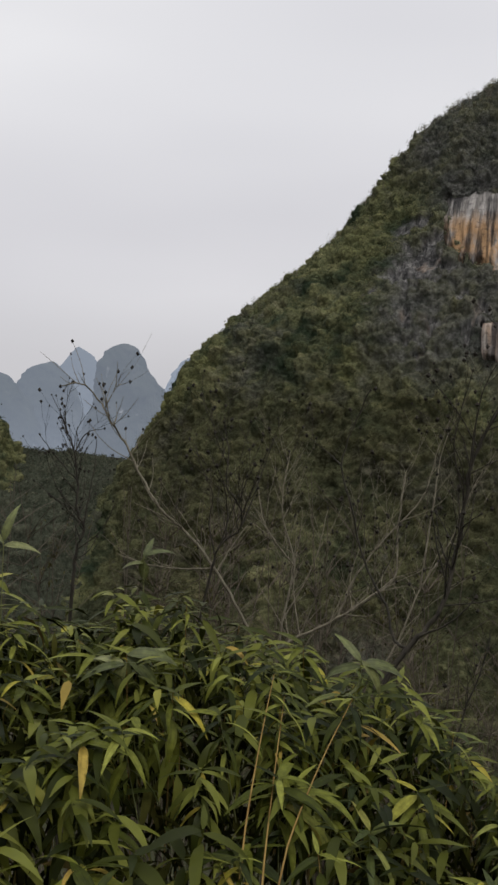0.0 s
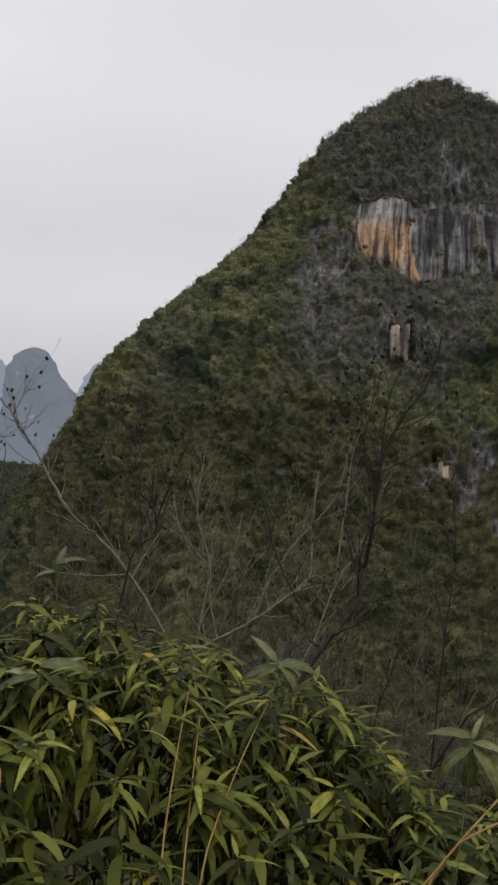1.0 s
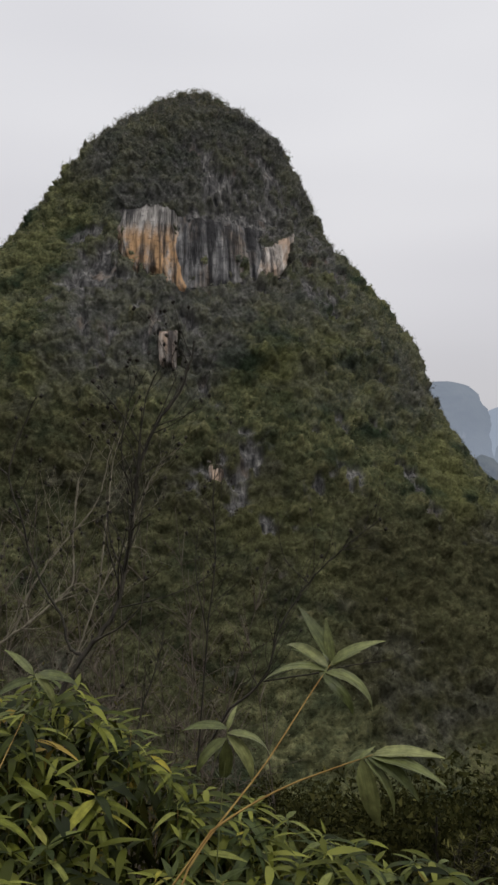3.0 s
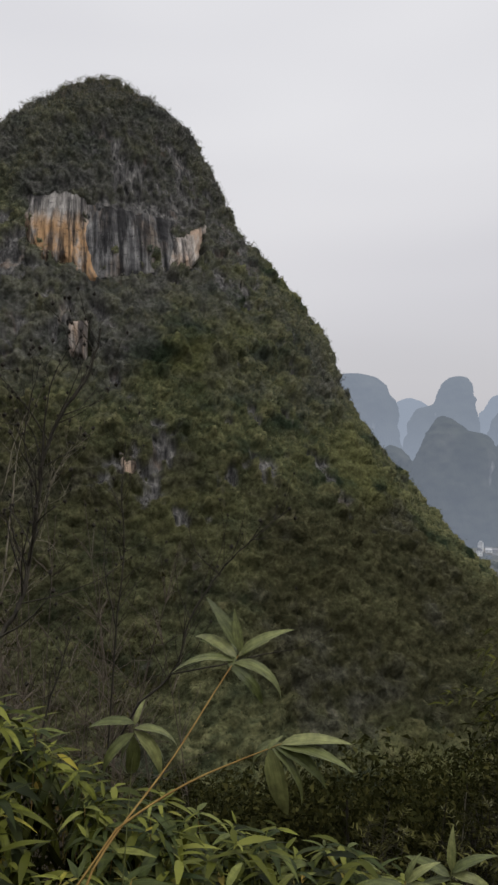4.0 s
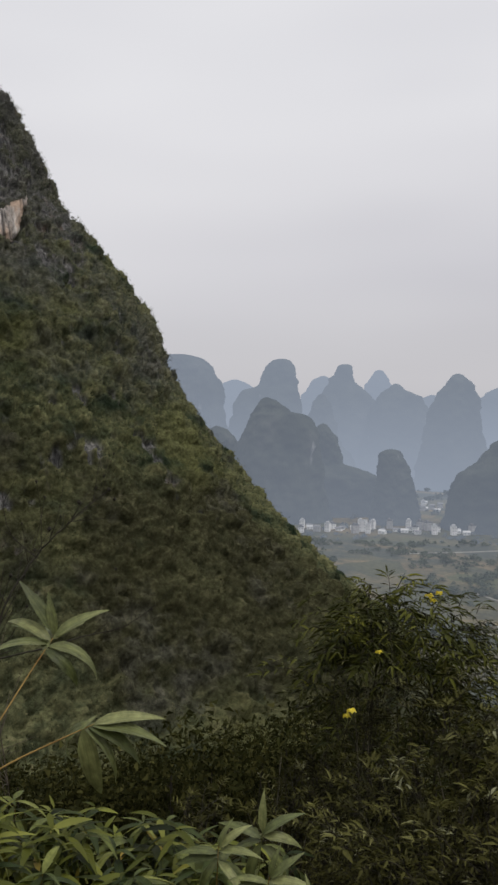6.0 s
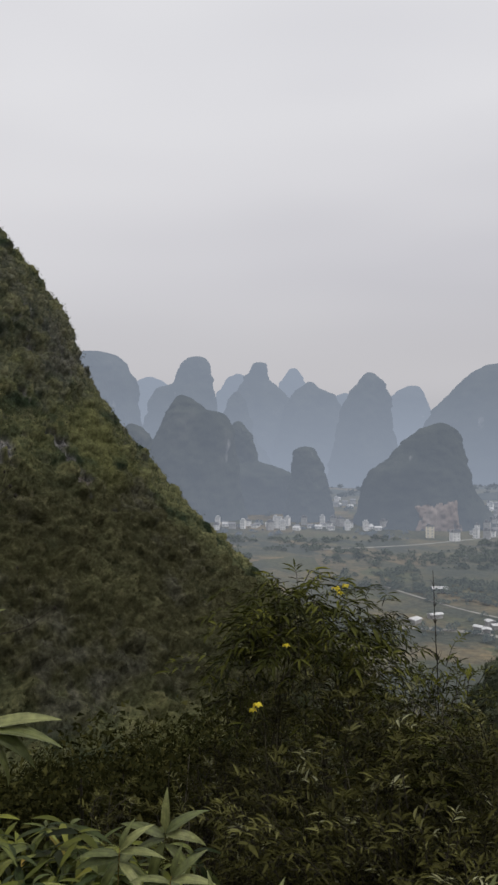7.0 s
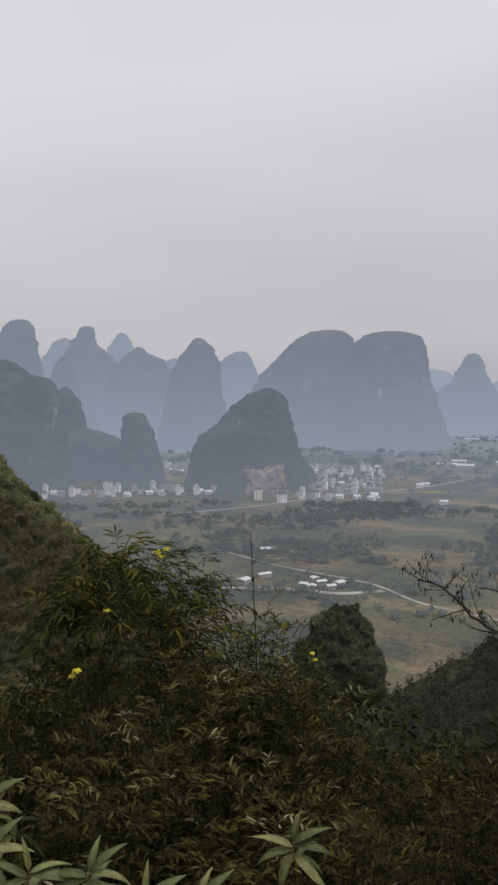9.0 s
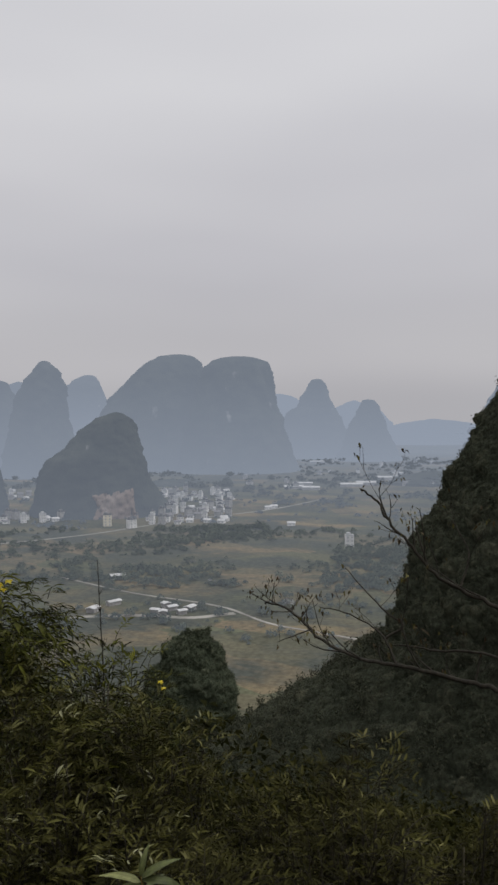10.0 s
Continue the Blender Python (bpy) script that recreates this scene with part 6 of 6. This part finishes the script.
def shrub(az, d, top_el, half_az, deep, sprays, leaf, mat, label, stems=4, drop=0.75, long_leaf=0.28, seed=1, own=0, stiff=0.4):
    """A bush: stems out of the slope, and many short sprays of paired leaves through its crown."""
    r = random.Random(seed)
    base = rooted(az, d)
    bush = new("shrub")
    bush.location = base
    tagged(bush, label, "shrub", "shrubs on the slope")
    top_z = EYE + d * math.tan(radians(top_el))
    half = d * math.tan(radians(half_az))
    side, away = bearing(az - 90, 1.0), bearing(az, 1.0)
    foot = Vector((base.x, base.y, 0))
    for s in range(stems):
        e = foot + side * r.uniform(-0.7, 0.7) * half + away * r.uniform(-0.5, 0.5) * deep
        e.z = top_z - r.uniform(0.12, 0.4)
        m = base.lerp(e, 0.5) + side * r.uniform(-0.12, 0.12)
        chunks, tips = [], []
        grow([Vector((0, 0, 0)), m - base + side * r.uniform(-0.25, 0.25), e - base], r.uniform(0.004, 0.008), r, chunks, tips, 1, 0.3)
        v, f = join_np(chunks)
        part("stem", mesh_np("stem", v, f, True), BARK if r.random() < 0.5 else BARK_DARK, bush)
    wl = long_leaf * 0.36
    proto = (np.array([(0, 0, 0), (-wl * 0.8, 0.3, 0.05), (0, 0.35, 0.0), (wl * 0.8, 0.3, 0.05), (-wl * 0.75, 0.62, 0.0), (wl * 0.75, 0.62, 0.0), (0, 1, -0.22)], float),
             np.array([(0, 2, 1), (0, 3, 2), (1, 2, 4), (2, 3, 5), (4, 2, 6), (2, 5, 6)]))
    tones = []
    twigs, leaves, singles, boughs = [], [], [], []
    for k in range(10 + sprays // 9):   # the boughs, on which the sprays sit in tufts
        u, w = r.uniform(-1, 1), r.uniform(-1, 1)
        lift = 1 - 0.55 * abs(u) ** 2.2 - 0.25 * abs(w) ** 2
        c = foot + side * u * half + away * w * deep
        c.z = top_z - (1 - lift) * drop * 1.2 - drop * r.random() ** 1.1 - 0.05
        boughs.append((c, u, w, r.uniform(0.10, 0.24)))
    for k in range(int(sprays * 3.2)):
        c, u, w, wide = boughs[k % len(boughs)]
        ball = Vector((r.gauss(0, 1), r.gauss(0, 1), r.gauss(0, 1))).normalized() * wide * r.uniform(0.35, 1.05)
        ball.z *= 0.6
        at = c + ball
        out_way = (ball / wide * 0.55) + (side * u * 0.8 + away * w * 0.6 + Vector((r.uniform(-0.5, 0.5), r.uniform(-0.5, 0.5), stiff + r.uniform(-0.3, 0.6)))).normalized()
        out_way.normalize()
        ln = r.uniform(0.08, 0.22)
        end = at + out_way * ln + Vector((0, 0, -0.25 * ln))
        line = bend([at - base, (at.lerp(end, 0.5) + Vector((0, 0, 0.04))) - base, end - base], 3)
        twigs.append(tube_np(line, [0.0020, 0.0018, 0.0016, 0.0014, 0.0012, 0.001, 0.0008][:len(line)], 3))
        pairs = r.randint(5, 8)
        # random tone, with a highlight painted onto each bough's upper sprays
        spray_tone = 0.75 * r.random() + (0.22 if ball.z > 0.2 * wide else 0.0)
        for q in range(pairs * 2 + 1):
            t = 1 - 0.8 * (1 - (q // 2) / pairs) ** 1.5
            i = min(len(line) - 1, int(t * (len(line) - 1) + 0.5))
            d0 = (line[-1] - line[0]).normalized()
            cross = d0.cross(Vector((0, 0, 1))).normalized() * (1 if q % 2 else -1)
            way = (d0 * 0.6 + cross * 0.9 + Vector((0, 0, r.uniform(-0.3, 0.5) + 0.25 * stiff))).normalized() if q < pairs * 2 else d0
            sd = way.cross(Vector((0, 0, 1)))
            sd = sd.normalized() if sd.length > 0.1 else Vector((1, 0, 0))
            m = Matrix.Translation(line[i]) @ Matrix((sd, way, sd.cross(way))).transposed().to_4x4() @ Matrix.Rotation(r.uniform(-0.5, 0.5), 4, "Y") @ Matrix.Scale(leaf * (0.38 + 0.6 * r.random() ** 1.7), 4)
            if len(singles) < own and r.random() < 0.25:
                singles.append(m)
                continue
            mm = np.array(m)
            leaves.append((proto[0] @ mm[:3, :3].T + mm[:3, 3], proto[1]))
            tones.append(min(1.0, max(0.0, spray_tone + r.uniform(-0.16, 0.16))))
    v, f = join_np(twigs)
    part("twig", mesh_np("twig", v, f, True), BARK_DARK, bush, kind="stuff")
    v, f = join_np(leaves)
    me = mesh_np("foliage", v, f, True)
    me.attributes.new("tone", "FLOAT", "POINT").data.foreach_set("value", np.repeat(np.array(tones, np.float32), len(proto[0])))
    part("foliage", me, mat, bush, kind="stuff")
    if singles:
        me = mesh_np("leaf", *leaf_np(1.0, long_leaf * 0.85, 0.8, 0.2, 4), True)
        me.materials.append(mat)
        me.attributes.new("tone", "FLOAT", "POINT").data.foreach_set("value", np.full(len(me.vertices), 0.62, np.float32))
        for m in singles:
            part("leaf", me, None, bush).matrix_basis = m
    return bush


SHRUBS = [
    (-51.0, 3.70, -10.1, 3.4, 0.25, 85, 0.085, FRESH_LEAF, "tall shrub with long drooping dark green leaves", 3, 0.34, 0.28, 1, 120, -0.2),
    (-48.8, 3.65, -12.9, 3.8, 0.40, 130, 0.042, SHRUB_LEAF, "dense dark shrub with small leaves", 6, 0.95, 0.30, 2, 60, 0.4),
    (-54.6, 3.90, -11.6, 2.0, 0.15, 26, 0.065, FRESH_LEAF, "arching branch with hanging leaf tufts", 2, 0.35, 0.30, 3, 40, -0.3),
    (-59.6, 3.60, -14.9, 2.4, 0.25, 130, 0.06, FRESH_LEAF, "shrub with fresh yellow-green tips", 2, 0.60, 0.32, 4, 100, 0.5),
    (-55.0, 3.15, -19.0, 7.5, 0.40, 270, 0.062, SHRUB_LEAF, "broad shrub with grey-green leaves", 6, 0.85, 0.32, 5, 120, 0.4),
    (-64.0, 3.10, -19.0, 4.5, 0.35, 170, 0.062, SHRUB_LEAF, "shrub with pale dry leaf tips", 5, 0.80, 0.30, 6, 100, 0.4),
    (-58.5, 2.65, -25.0, 7.0, 0.30, 230, 0.052, SHRUB_LEAF, "low shrub with olive-green leaves", 5, 0.60, 0.36, 7, 120, 0.3),
    (-44.0, 3.30, -21.5, 5.5, 0.45, 170, 0.05, SHRUB_LEAF, "dark shrub behind the bamboo", 5, 0.90, 0.30, 8, 40, 0.3),
    (-70.0, 3.20, -25.0, 5.5, 0.40, 170, 0.055, RUSSET_LEAF, "low dark shrub with reddish-brown leaves", 5, 0.70, 0.32, 9, 60, 0.4),
    (-76.5, 3.00, -22.5, 5.0, 0.40, 190, 0.055, RUSSET_LEAF, "low shrub with olive leaves", 5, 0.80, 0.32, 10, 80, 0.5),
    (-83.5, 3.00, -22.0, 5.0, 0.40, 170, 0.055, RUSSET_LEAF, "low shrub with olive leaves", 5, 0.80, 0.32, 11, 60, 0.5),
    (-67.0, 2.45, -28.5, 6.0, 0.30, 160, 0.05, RUSSET_LEAF, "low shrub at the path's edge", 4, 0.50, 0.34, 12, 60, 0.4),
    (-78.0, 2.40, -27.5, 6.5, 0.30, 180, 0.045, RUSSET_LEAF, "dark yellow-green shrub at the path's edge", 4, 0.50, 0.34, 13, 60, 0.4),
    (-36.5, 3.30, -25.0, 4.5, 0.40, 110, 0.05, SHRUB_LEAF, "dark shrub behind the bamboo", 4, 0.80, 0.30, 14, 20, 0.3),
]
for row in SHRUBS:
    shrub(*row)

# a bare stick above the shrub
stick = new("dry_stem")
tagged(stick, "thin dry stem with short side twigs", "stem")
stick.location = rooted(-60.2, 3.8)
ch, tp = [], []
grow([Vector((0, 0, 0)), sight(-60.0, -16, 3.85) - stick.location, sight(-59.7, -10.3, 3.85) - stick.location], 0.0042, random.Random(8), ch, tp, 1, 0.09)
v, f = join_np(ch)
part("stalk", mesh_np("stalk", v, f, True), BARK_DARK, stick)


def flower(place, size, seed):
    """A yellow bloom of five cupped petals."""
    r = random.Random(seed)
    head = new("yellow_flower")
    head.location = place
    tagged(head, "bright yellow flower among dark leaves", "flower", "yellow flowers")
    me = mesh_np("petal", *leaf_np(1.0, 1.0, 1.3, 0.3, 4), True)
    me.materials.append(YELLOW)
    for k in range(5):
        o = part("petal", me, None, head)
        o.matrix_basis = Euler((r.uniform(0.1, 0.7), r.uniform(-0.3, 0.3), k * 1.2566 + r.uniform(-0.2, 0.2))).to_matrix().to_4x4() @ Matrix.Scale(size, 4)
    v, f = tube_np([(0, 0, 0.0), (0.005, 0, -0.02), (0.0, 0.01, -0.05)], [0.002, 0.0015, 0.0015], 4)
    part("stalk", mesh_np("stalk", v, f), CULM_GREEN, head)


for k, (az, el_deg, d, s) in enumerate(((-48.5, -19.1, 2.95, 0.026), (-48.2, -19.4, 2.96, 0.022), (-50.1, -15.35, 3.4, 0.024), (-64.6, -18.2, 3.0, 0.016), (-64.8, -18.6, 3.02, 0.015), (-53.3, -11.6, 3.75, 0.03), (-54.0, -11.4, 3.76, 0.028), (-53.6, -11.9, 3.74, 0.026))):
    flower(sight(az, el_deg, d), 0.8 * s, k)
